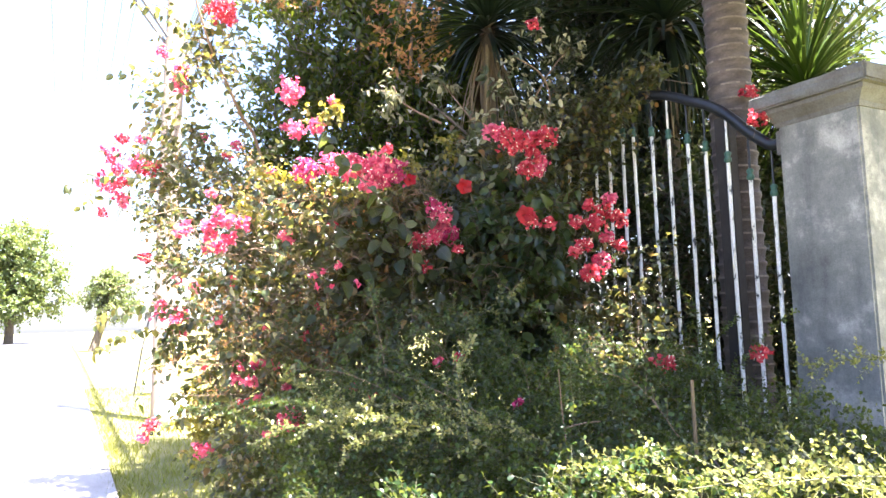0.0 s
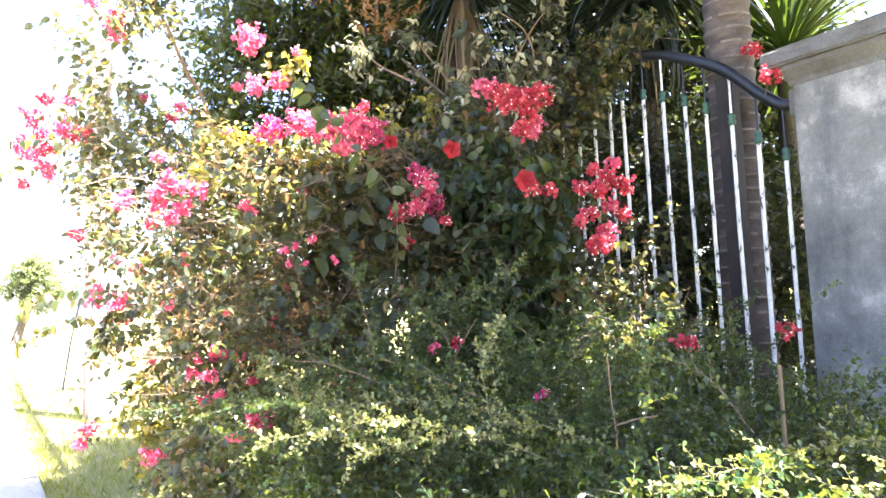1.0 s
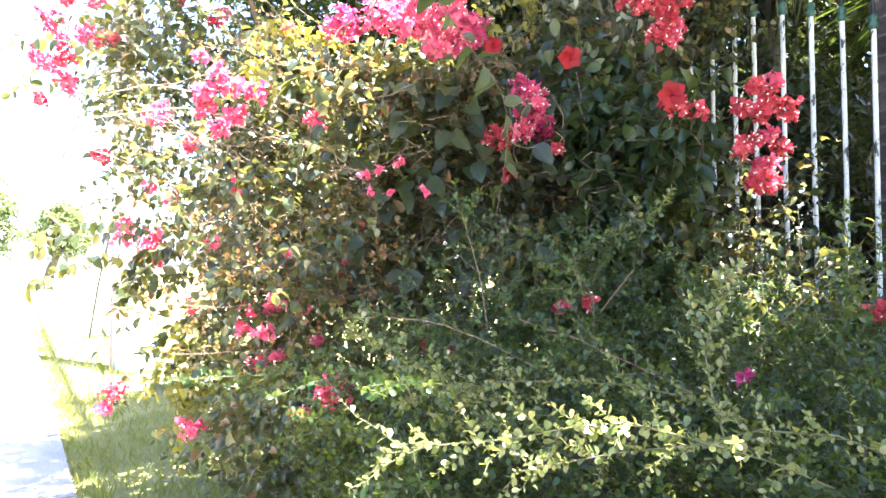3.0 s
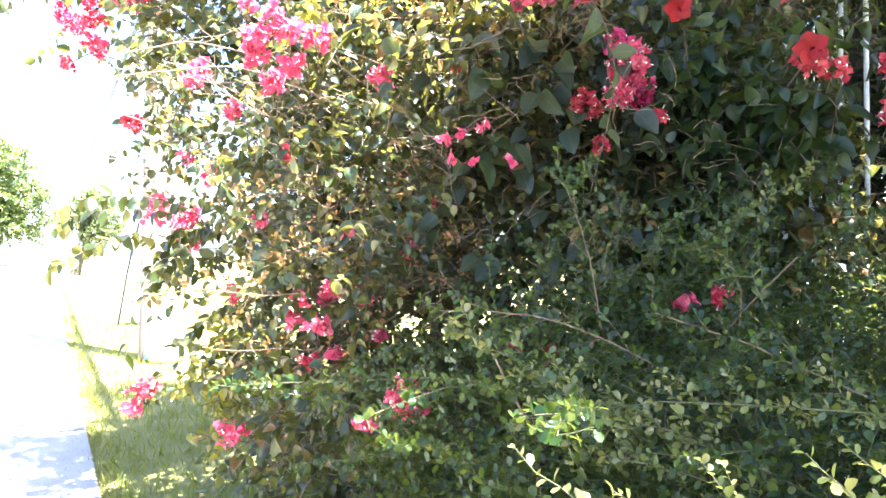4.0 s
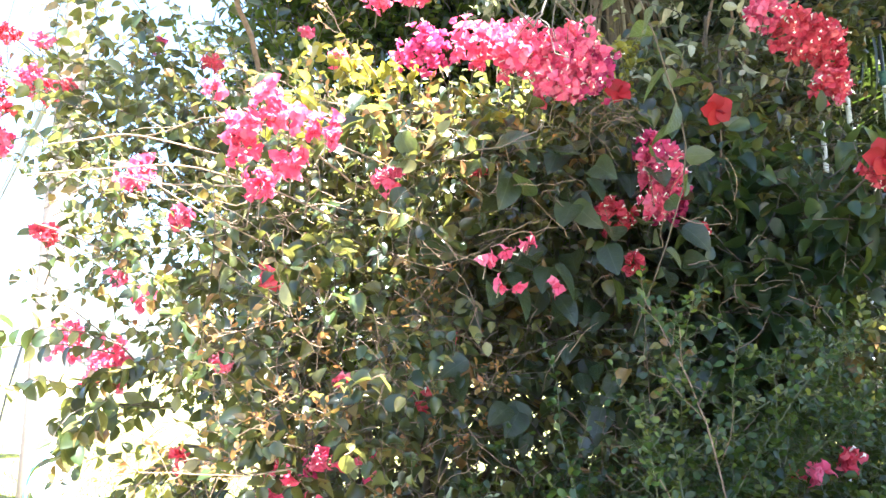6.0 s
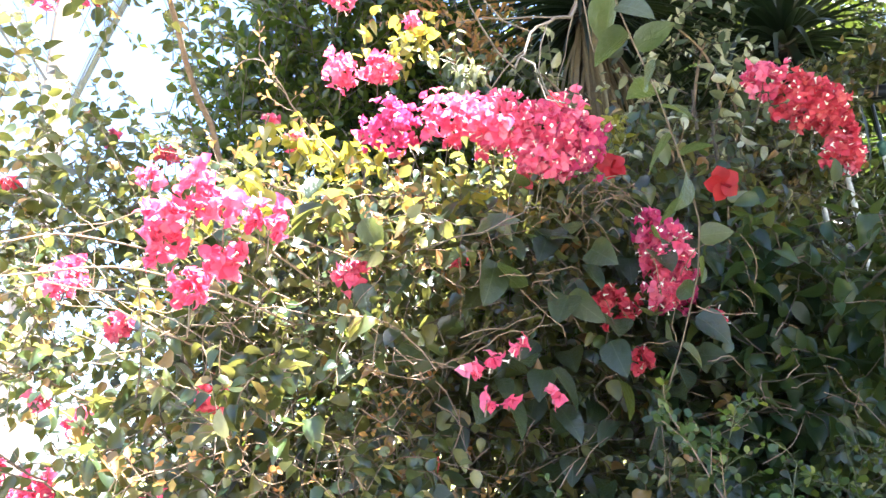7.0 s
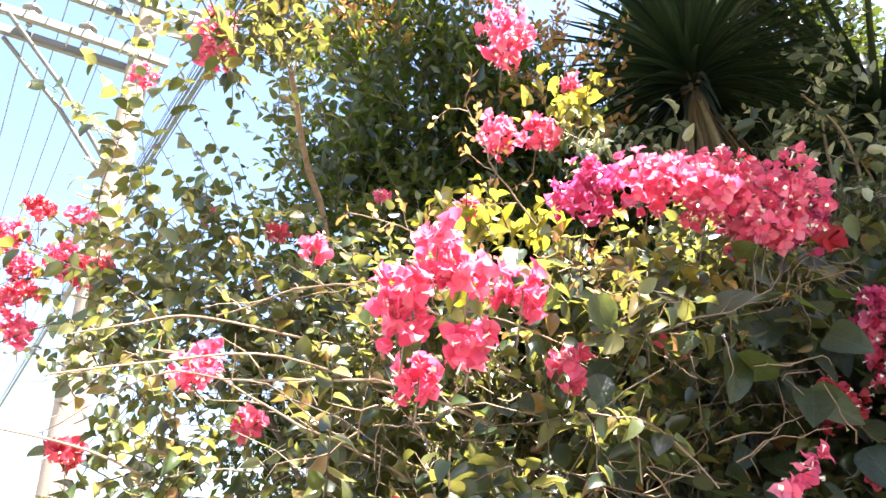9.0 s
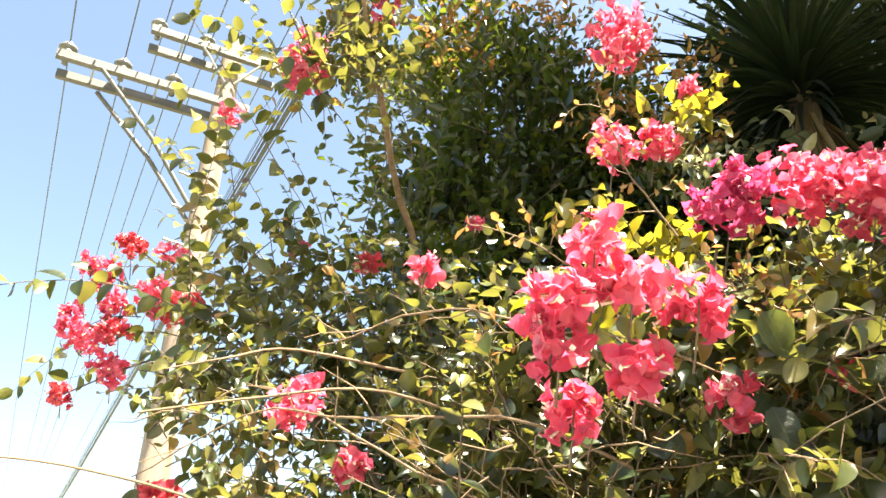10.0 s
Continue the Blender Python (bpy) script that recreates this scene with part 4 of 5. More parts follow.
def make_loose_shoots():
    """Two leafy shoots that stand out towards the pavement."""
    meshes = [ob.data for ob in bougainvillea.children if ob.name.startswith("leaf")][:4]
    rng = np.random.default_rng(45)
    for pts, count, size in (([(1.7, 3.6, 1.3), (1.56, 3.31, 1.67), (1.3, 3.17, 1.85), (1.14, 3.12, 1.97), (1.02, 3.08, 2.1)], 20, 0.075),
                             ([(0.8, 4.85, 1.1), (0.52, 4.7, 1.12), (0.41, 4.62, 0.96), (0.37, 4.6, 0.76)], 11, 0.06),
                             ([(0.85, 4.5, 0.85), (0.62, 4.55, 0.77), (0.45, 4.58, 0.66)], 7, 0.05), ([(0.8, 5.2, 1.5), (0.55, 5.0, 1.62), (0.38, 4.85, 1.66)], 8, 0.05)):
        line = smooth_line(pts, 14)
        part("shoot", raw_mesh("shoot", *tubes((line - np.array(bougainvillea_base))[None], 0.0022, 0.0012, 6), TWIG), bougainvillea)
        pos, d, side, s = along(line[None], count, 0.1, rng)
        tip, nor = leaf_pose(d, side, 0.35, 0.7, 0.8, 0.4, rng)
        for k in range(count):
            xx = unit(np.cross(tip[k], nor[k]))
            ob = part("leaf", meshes[k % 4], bougainvillea)
            z = size * rng.uniform(0.7, 1.15)
            ob.matrix_basis = Matrix.Translation(Vector(pos[k]) - bougainvillea_base) @ Matrix((xx, tip[k], np.cross(xx, tip[k]))).transposed().to_4x4() @ Matrix.Scale(z, 4)


make_loose_shoots()


def bract_shape():
    """One cupped, pointed bract of length 1."""
    rows = []
    for s, w, z in ((0.0, 0.12, 0.0), (0.2, 0.34, 0.09), (0.42, 0.45, 0.13), (0.64, 0.4, 0.1), (0.83, 0.22, 0.03), (1.0, 0.0, -0.12)):
        ruffle = 0.05 * math.sin(s * 11.0)
        rows += [(-w, s, z + 0.1 * (w > 0.2) + ruffle), (0, s, z), (w, s, z + 0.1 * (w > 0.2) - ruffle)]
    quads = [(i * 3 + j, i * 3 + j + 1, i * 3 + j + 4, i * 3 + j + 3) for i in range(5) for j in range(2)]
    return np.array(rows), quads, []


BRACT = bract_shape()


def flower_meshes(mat, seed):
    """Flowers of three bracts, open along +z, half of them with a cream floret."""
    rng, made = np.random.default_rng(seed), []
    for k in range(6):
        a = np.arange(3) * 2.094 + rng.uniform(0, 2)
        out = np.stack((np.cos(a), np.sin(a), np.zeros(3)), 1)
        tip = unit(out + np.array((0, 0, 1)) * rng.uniform(0.35, 1.3) + 0.15 * rng.normal(size=(3, 3)))
        nor = unit(np.array((0, 0, 1)) - 0.7 * out + 0.25 * rng.normal(size=(3, 3)))
        v, f = stamp(BRACT, np.tile((0.0, 0.0, -0.01), (3, 1)), tip, nor, rng.uniform(0.85, 1.15, 3) * 0.0228)
        count = sum(len(q) for q in f)
        if k % 3 == 0:
            q = np.array([(0.0, 0.0, 0.0)])
            star = stamp((np.array([(-0.5, -0.5, 0), (0.5, -0.5, 0), (0.5, 0.5, 0), (-0.5, 0.5, 0)]), [(0, 1, 2, 3)], []), q + (0.002, 0, 0.016), np.array([(1.0, 0, 0)]), np.array([(0.0, 0, 1)]), 0.0068)
            v, f = joined((v, f), tubes(np.array([[(0, 0, 0.0), (0.002, 0, 0.016)]]), 0.0012, 0.002, 4), star)
        me = raw_mesh("flower", v, f, mat)
        me.materials.append(FLORET)
        for poly in list(me.polygons)[count:]:
            poly.material_index = 1
        made.append(me)
    return made


BLOOMS = {}


def flower_cluster(parent, at, r, mat, seed, tall=1.0):
    """A bunch of three-bracted flowers on thin stalks."""
    rng = np.random.default_rng(seed)
    if mat.name not in BLOOMS:
        BLOOMS[mat.name] = flower_meshes(mat, len(BLOOMS))
    count = max(2, int(0.95 * 4 * math.pi * r * r * tall / (0.0268 ** 2)))
    d = unit(rng.normal(size=(count, 3)) + np.array((-0.2, -0.25, 0.1)))
    c = d * r * rng.uniform(0.5, 1.08, (count, 1)) * np.array((1, 1, tall))
    c *= 1 + 0.25 * np.sin(d[:, :1] * 6 + seed) * np.cos(d[:, 2:] * 5)
    face = unit(d + 0.45 * rng.normal(size=d.shape))
    stem = smooth_line([(0.3 * r, 0.9 * r, -1.6 * r), (0.1 * r, 0.3 * r, -0.5 * r), (0, 0, 0.2 * r)], 6)
    bunch = part("bloom", raw_mesh("bloom", *tubes(stem[None], 0.0018, 0.001, 5), TWIG), parent, "bunch of pink papery flowers" if mat is not CORAL else "bunch of coral red papery flowers")
    bunch.location = Vector(at) - bougainvillea_base
    for k in range(count):
        ob = part("flower", BLOOMS[mat.name][int(rng.integers(6))], bunch)
        q = Vector(face[k]).to_track_quat("Z", "Y").to_matrix().to_4x4() @ Matrix.Rotation(rng.uniform(0, 6.28), 4, "Z")
        ob.matrix_basis = Matrix.Translation(c[k]) @ q @ Matrix.Scale(rng.uniform(0.85, 1.15), 4)
    return bunch


# x, y, z, radius, height over width
SUNNY = [(1.12, 3.98, 2.58, 0.066, 1.2), (1.2, 4.12, 2.39, 0.056, 0.9), (1.31, 4.09, 2.42, 0.056, 0.9), (1.4, 4.03, 2.57, 0.03, 0.9), (1.38, 3.68, 2.08, 0.09, 1.0), (1.3, 3.76, 2.12, 0.07, 0.9), (0.65, 3.66, 1.775, 0.042, 0.8), (0.61, 3.69, 1.72, 0.042, 0.9),
         (0.62, 3.7, 1.675, 0.036, 1.0), (0.68, 3.76, 1.62, 0.036, 1.0), (0.72, 3.69, 1.66, 0.036, 1.0), (0.77, 3.63, 1.725, 0.042, 0.8), (0.70, 3.66, 1.74, 0.042, 0.8), (0.60, 4.52, 1.81, 0.055, 0.9), (0.76, 4.60, 1.71, 0.05, 0.8), (0.87, 5.41, 2.62, 0.04, 1.0),
         (1.09, 5.30, 2.56, 0.04, 1.0), (1.38, 5.00, 2.67, 0.03, 0.8), (0.73, 4.83, 1.46, 0.045, 1.0)]
EDGE = [(0.59, 4.62, 2.785, 0.055, 1.6), (0.61, 5.70, 3.36, 0.06, 1.0),
        (0.42, 4.86, 1.66, 0.05, 0.7), (0.65, 4.95, 1.24, 0.085, 1.1), (0.53, 5.02, 1.33, 0.06, 1.1), (0.44, 4.57, 0.64, 0.055, 0.7), (0.40, 4.6, 0.57, 0.03, 1.0),
        (0.68, 4.26, 0.52, 0.05, 0.9), (0.84, 4.62, 3.28, 0.095, 0.8), (0.95, 4.9, 3.4, 0.06, 1.0), (0.24, 5.65, 2.5, 0.065, 1.0), (0.32, 5.65, 2.62, 0.065, 0.6), (0.18, 5.65, 2.32, 0.045, 1.3), (0.43, 5.65, 2.44, 0.07, 1.0), (0.53, 5.65, 2.41, 0.07, 1.0),
        (0.3, 5.65, 2.39, 0.055, 0.9), (0.25, 5.65, 2.26, 0.075, 0.7), (0.33, 5.62, 2.28, 0.06, 0.7), (0.33, 5.65, 2.16, 0.06, 0.9), (0.45, 5.65, 2.63, 0.055, 0.5), (0.2, 5.65, 2.06, 0.04, 0.9)]
LOWER = [(0.80, 3.9, 1.0, 0.036, 0.9), (0.9, 3.86, 1.02, 0.036, 0.8), (0.86, 3.88, 0.91, 0.04, 0.8), (0.78, 3.92, 0.93, 0.03, 0.9), (0.98, 3.8, 1.01, 0.03, 1.0), (0.96, 3.46, 0.745, 0.066, 0.9), (0.9, 3.86, 0.82, 0.028, 0.9),
         (0.88, 3.55, 0.67, 0.033, 0.7), (1.33, 4.15, 1.19, 0.03, 1.0), (1.24, 3.52, 1.51, 0.016, 1.0), (1.09, 3.50, 1.45, 0.02, 0.8), (1.15, 3.50, 1.48, 0.015, 1.0),
         (1.10, 3.47, 1.40, 0.015, 0.8), (1.20, 3.52, 1.41, 0.013, 0.8), (1.37, 3.56, 1.42, 0.014, 1.0)]
LILAC = [(1.17, 3.83, 2.08, 0.075, 0.9), (0.93, 3.99, 0.99, 0.03, 0.8), (1.615, 2.43, 0.87, 0.02, 1.0)]
DEEP = [(1.52, 3.64, 2.07, 0.115, 0.9), (1.61, 3.64, 2.06, 0.085, 0.9), (1.46, 3.62, 1.98, 0.06, 0.8), (1.88, 3.63, 1.87, 0.055, 1.0), (1.91, 3.62, 1.80, 0.075, 1.0), (1.97, 3.64, 1.72, 0.065, 1.1), (1.86, 3.62, 1.69, 0.05, 1.0)]
CORALS = [(1.83, 3.76, 1.68, 0.065, 0.9), (2.25, 3.33, 2.23, 0.095, 0.8), (2.15, 3.38, 2.29, 0.065, 0.8), (2.42, 3.36, 2.26, 0.08, 0.8), (2.3, 3.28, 2.06, 0.055, 0.9),
          (2.4, 3.3, 2.07, 0.045, 0.9), (2.2, 3.12, 1.74, 0.055, 0.8), (2.31, 3.12, 1.73, 0.045, 0.7), (2.6, 3.08, 1.74, 0.045, 0.8), (2.48, 3.03, 1.6, 0.05, 0.8),
          ]
CORALS_LOW = [(2.52, 3.38, 2.3, 0.065, 0.8), (2.36, 3.3, 2.15, 0.05, 1.0), (2.44, 3.32, 2.12, 0.045, 0.9), (2.76, 3.05, 1.76, 0.06, 0.8), (2.8, 3.1, 1.62, 0.05, 0.9), (2.73, 3.08, 1.88, 0.045, 0.8),
          (2.46, 2.95, 1.44, 0.07, 0.6), (2.55, 3.0, 1.72, 0.055, 0.8), (2.62, 3.03, 1.52, 0.055, 0.8), (2.66, 3.05, 1.8, 0.045, 0.8), (2.52, 3.02, 1.82, 0.04, 0.8), (2.7, 3.1, 1.66, 0.045, 0.8), (2.42, 3.0, 1.72, 0.045, 0.8), (2.36, 2.96, 1.55, 0.035, 0.8), (1.06, 3.83, 1.70, 0.04, 1.1), (1.98, 3.55, 1.62, 0.03, 1.0), (1.69, 3.06, 1.02, 0.025, 1.0), (1.59, 3.08, 1.01, 0.03, 0.8)]
CORALS_FAR = [(1.6, 3.12, 1.008, 0.012, 0.9), (1.67, 3.06, 1.03, 0.01, 0.9), (1.85, 3.7, 1.53, 0.03, 1.0), (1.36, 3.36, 0.85, 0.03, 0.8), (1.27, 3.4, 0.88, 0.025, 0.8), (3.46, 2.62, 2.31, 0.06, 0.7), (3.8, 2.93, 2.6, 0.06, 0.7),
              (2.6, 2.6, 0.97, 0.06, 0.7), (3.05, 2.4, 1.0, 0.05, 0.8), (2.4, 3.3, 2.95, 0.035, 1.0)]
SMALL = [(0.8, 3.98, 1.45, 0.03, 1.0), (0.95, 3.88, 1.2, 0.026, 0.9), (1.15, 3.83, 1.15, 0.022, 1.0), (0.74, 4.12, 1.25, 0.03, 0.9), (0.69, 4.28, 1.0, 0.034, 0.9), (1.05, 3.83, 0.87, 0.026, 0.8), (1.2, 3.78, 1.3, 0.02, 1.0),
         (0.58, 4.6, 1.5, 0.03, 0.9), (1.3, 3.78, 1.76, 0.026, 0.9), (0.7, 4.15, 1.98, 0.03, 0.9), (1.62, 3.72, 2.22, 0.034, 0.8), (1.03, 4.05, 2.1, 0.03, 0.9), (0.95, 4.94, 2.39, 0.036, 0.9), (1.35, 4.96, 2.64, 0.034, 0.7), (0.84, 3.9, 0.8, 0.026, 0.9)]
for rows, mats in ((SMALL, (CORAL, PINK)), (SUNNY, (PINK,)), (LILAC, (MAGENTA,)), (EDGE, (PINK, PINK, CORAL)), (LOWER, (PINK,)), (DEEP, (PINK, MAGENTA)), (CORALS, (CORAL, CORAL, PINK)), (CORALS_LOW, (CORAL, CORAL, PINK)), (CORALS_FAR, (CORAL,))):
    for i, (x, y, z, r, tall) in enumerate(rows):
        flower_cluster(bougainvillea, (x, y, z), r, mats[i % len(mats)], int(x * 1000 + y * 77 + z * 13), tall)


# hibiscus
def make_hibiscus():
    plant = thing("hibiscus", (2.5, 3.6, 0), "hibiscus shrub with red flowers and glossy leaves", "hibiscus")
    leafy(plant, [(2.5, 3.75, 1.45, 0.42, 0.32, 0.7), (2.3, 3.55, 1.6, 0.25, 0.2, 0.35), (2.38, 3.25, 1.72, 0.2, 0.14, 0.24)], 300, 8, (0.2, 0.4), leaf_shape(0.62, 0.1, 0.15), (0.065, 0.115), HIBISCUS_LEAF, TWIG, seed=51)
    limbs(plant, [[(2.5, 3.6, 0), (2.6, 3.85, 0.8), (2.4, 3.75, 1.5), (2.05, 3.5, 1.93)], [(2.5, 3.6, 0), (2.65, 3.8, 0.9), (2.5, 3.6, 1.5), (2.19, 3.14, 1.74)]], 0.012, 0.003, TWIG)
    for at, r, toward in (((2.0, 3.48, 1.98), 0.042, (-0.4, -0.5, -0.25)), ((2.155, 3.1, 1.765), 0.045, (-0.7, -0.6, -0.1)), ((1.72, 3.62, 2.02), 0.035, (-0.5, -0.6, 0.1))):
        face = unit(np.array(toward))
        ref = unit(np.cross(face, UP))
        other = np.cross(face, ref)
        flower = part("flower", raw_mesh("flower", *tubes(np.array([[-face * 0.045, -face * 0.02, face * 0.0]]), 0.006, 0.011, 6), GREEN_TWIG), plant, "red hibiscus flower")
        flower.location = at
        for k in range(5):
            a = k * 1.2566
            out = math.cos(a) * ref + math.sin(a) * other
            v, f = stamp(leaf_shape(1.05, 0.15, 0.28, 0.62), np.zeros((1, 3)), (out + 0.55 * face)[None], (face - 0.5 * out + 0.25 * np.cross(face, out))[None], r * 1.15)
            part("petal", raw_mesh("petal", v, f, HIBISCUS), flower)
        part("stamen", raw_mesh("stamen", *tubes(np.array([[face * 0.0, face * r * 0.7 - UP * 0.002, face * r * 1.35 - UP * 0.008]]), 0.0025, 0.004, 6), HIBISCUS), flower)
    settle(plant)
    for ob in plant.children:
        if ob.name.startswith("flower"):
            ob.location = Vector(ob.location) - Vector(plant.location)


make_hibiscus()


# hedge of small leaves
def hedge_top(x, y):
    s = np.clip((y - 2.2) / 1.0, 0, 1)
    edge = np.clip((x - 0.6 - 0.2 * np.clip(y - 2.1, 0, 1.4)) / 0.5, 0, 1)
    return (0.72 + 0.3 * s * s * (3 - 2 * s) + 0.1 * np.sin(x * 5.1 + y * 2.3) * np.sin(y * 4.1 - x) + 0.09 * np.sin(y * 8.7 - x * 3.1) * np.sin(x * 7.3 + 1)) * (0.35 + 0.65 * np.sqrt(edge))


def make_hedge():
    hedge = thing("hedge", (2.0, 2.2, 0), "overgrown hedge of tiny glossy green leaves", "hedge")
    rng = np.random.default_rng(61)
    n = 6600
    x = 0.68 + 2.75 * rng.uniform(0, 1, n) ** 1.25
    y = rng.uniform(0.75, 3.75, n)
    x = np.maximum(x, 0.66 + 0.2 * np.clip(y - 2.1, 0, 1.4) + 0.12 * rng.uniform(size=n))
    top = hedge_top(x, y)
    hollow = np.clip(np.sin(x * 10.3 + y * 3.1 + 1.0) * np.sin(y * 11.7 - x * 4.3) + 0.5 * np.sin(x * 19 + 2) * np.sin(y * 23), 0, 1)
    z = top * (1 - 0.75 * rng.uniform(0, 1, n) ** 2.2) * (1 - 0.42 * hollow)
    p = np.stack((x, y, z), 1)
    near = np.clip((1.15 - x) / 0.45, 0, 1)
    way = np.stack((rng.normal(-0.15, 0.5, n) - 0.8 * near, rng.normal(-0.1, 0.5, n), rng.normal(0.75, 0.35, n) - 0.4 * near), 1)
    lens = rng.uniform(0.12, 0.28, n)
    lines = grow(p - unit(way) * (lens * 0.5)[:, None], way, lens, 5, 0.35, 0.12, rng)
    lines[..., 2] = np.maximum(lines[..., 2], 0.02)
    part("twig_mass", raw_mesh("twig_mass", *tubes(lines, 0.0012, 0.0006, 3), GREEN_TWIG), hedge)["kind"] = "stuff"
    pos, d, side, s = along(lines, 12, 0.08, rng)
    tip, nor = leaf_pose(d, side, 0.55, 0.0, 0.9, 0.6, rng)
    part("foliage", raw_mesh("foliage", *stamp(round_leaf(0.72), pos, tip, nor, rng.uniform(0.015, 0.026, len(pos))), HEDGE_LEAF), hedge)["kind"] = "stuff"
    # arching sprays above the mass: a stem, side twigs left and right, small leaves
    m = 200
    y = rng.uniform(1.25, 3.35, m)
    x = rng.uniform(0.95, 3.1, m) + 0.05 * np.clip(y - 2.1, 0, 1.4)
    back = np.clip((y - 2.3) / 0.6, 0, 1)
    p = np.stack((x, y, hedge_top(x, y) - 0.16), 1)
    way = np.stack((rng.normal(-0.75, 0.4, m) + 0.2 * back, rng.normal(-0.1, 0.45, m), rng.uniform(0.15, 0.6, m) + 0.12 * back), 1)
    long = grow(p, way, rng.uniform(0.35, 0.8, m), 9, 0.75, 0.07, rng)
    tp, td, ts, along_s = along(long, 18, 0.12, rng)
    sign = np.tile((1.0, -1.0), len(tp) // 2)[:, None]
    twig_way = sign * unit(np.cross(td, UP)) + 0.85 * td + 0.3 * rng.normal(size=tp.shape) + 0.15 * UP
    branchlets = grow(tp, twig_way, rng.uniform(0.035, 0.1, len(tp)) * (1.15 - 0.6 * along_s), 4, 0.1, 0.1, rng)
    # loose shoots that stand up out of the taller back of the hedge
    k = 62
    y = rng.uniform(2.0, 3.3, k)
    x = rng.uniform(1.1, 2.5, k)
    rising = grow(np.stack((x, y, hedge_top(x, y) - 0.12), 1), np.stack((rng.normal(-0.15, 0.45, k), rng.normal(-0.15, 0.3, k), np.ones(k)), 1), rng.uniform(0.25, 0.52, k), 9, 0.5, 0.09, rng)
    fp, fd, fs, _ = along(rising, 7, 0.2, rng)
    forks = grow(fp, fs + 0.9 * fd, rng.uniform(0.05, 0.14, len(fp)), 5, 0.1, 0.12, rng)
    # near sprays whose paler leaf colour paints the sunlit strip of the hedge
    sprays = [smooth_line(q, 8) for q in ([(1.5, 2.2, 0.72), (1.25, 2.3, 0.87), (1.05, 2.55, 0.87), (0.88, 2.8, 0.82)], [(1.5, 1.9, 0.75), (1.2, 2.0, 0.88), (0.98, 2.15, 0.86), (0.8, 2.3, 0.8)],
                                         [(1.9, 1.2, 0.75), (1.7, 1.35, 0.86), (1.45, 1.4, 0.86), (1.2, 1.5, 0.81)], [(2.5, 1.1, 0.85), (2.45, 1.3, 1.0), (2.3, 1.4, 1.03), (2.1, 1.5, 1.0)],
                                         [(1.6, 0.8, 0.72), (1.4, 0.86, 0.84), (1.2, 0.95, 0.87), (1.0, 1.12, 0.84)], [(1.9, 1.0, 0.72), (1.7, 1.05, 0.84), (1.5, 1.1, 0.87), (1.3, 1.2, 0.83)],
                                         [(1.25, 2.0, 0.78), (0.95, 2.07, 0.91), (0.75, 2.1, 0.92), (0.6, 2.3, 0.87)],
                                         [(1.7, 0.62, 0.74), (1.45, 0.7, 0.86), (1.25, 0.76, 0.89), (1.08, 0.85, 0.87)])]
    bright = np.array(sprays)
    bright = bright + np.cumsum(rng.normal(0, 0.007, bright.shape), axis=1)
    side_p, side_d, side_s, _ = along(bright, 24, 0.1, rng)
    twiglets = grow(side_p, side_s + 0.9 * side_d + 0.35 * UP, rng.uniform(0.05, 0.14, len(side_p)), 5, 0.2, 0.12, rng)
    for lines, per, mat, size, thick in ((long, 36, HEDGE_LEAF, (0.014, 0.025), 0.0013), (branchlets, 8, HEDGE_LEAF, (0.013, 0.023), 0.0007), (rising, 32, HEDGE_LEAF, (0.016, 0.027), 0.0014), (forks, 9, HEDGE_LEAF, (0.013, 0.023), 0.0008), (bright, 84, YOUNG_LIT_HEDGE_LEAF, (0.013, 0.022), 0.0018), (twiglets, 15, YOUNG_LIT_HEDGE_LEAF, (0.011, 0.019), 0.0008)):
        part("shoot_mass", raw_mesh("shoot_mass", *tubes(lines, thick, thick * 0.6, 4), GREEN_TWIG), hedge)["kind"] = "stuff"
        pos, d, side, s = along(lines, per, 0.02, rng)
        tip, nor = leaf_pose(d, side, 0.6, 0.0, 0.8, 0.4, rng)
        part("shoot_foliage", raw_mesh("shoot_foliage", *stamp(round_leaf(0.72), pos, tip, nor, rng.uniform(*size, len(pos)) * (1.1 - 0.4 * s)), mat), hedge)["kind"] = "stuff"
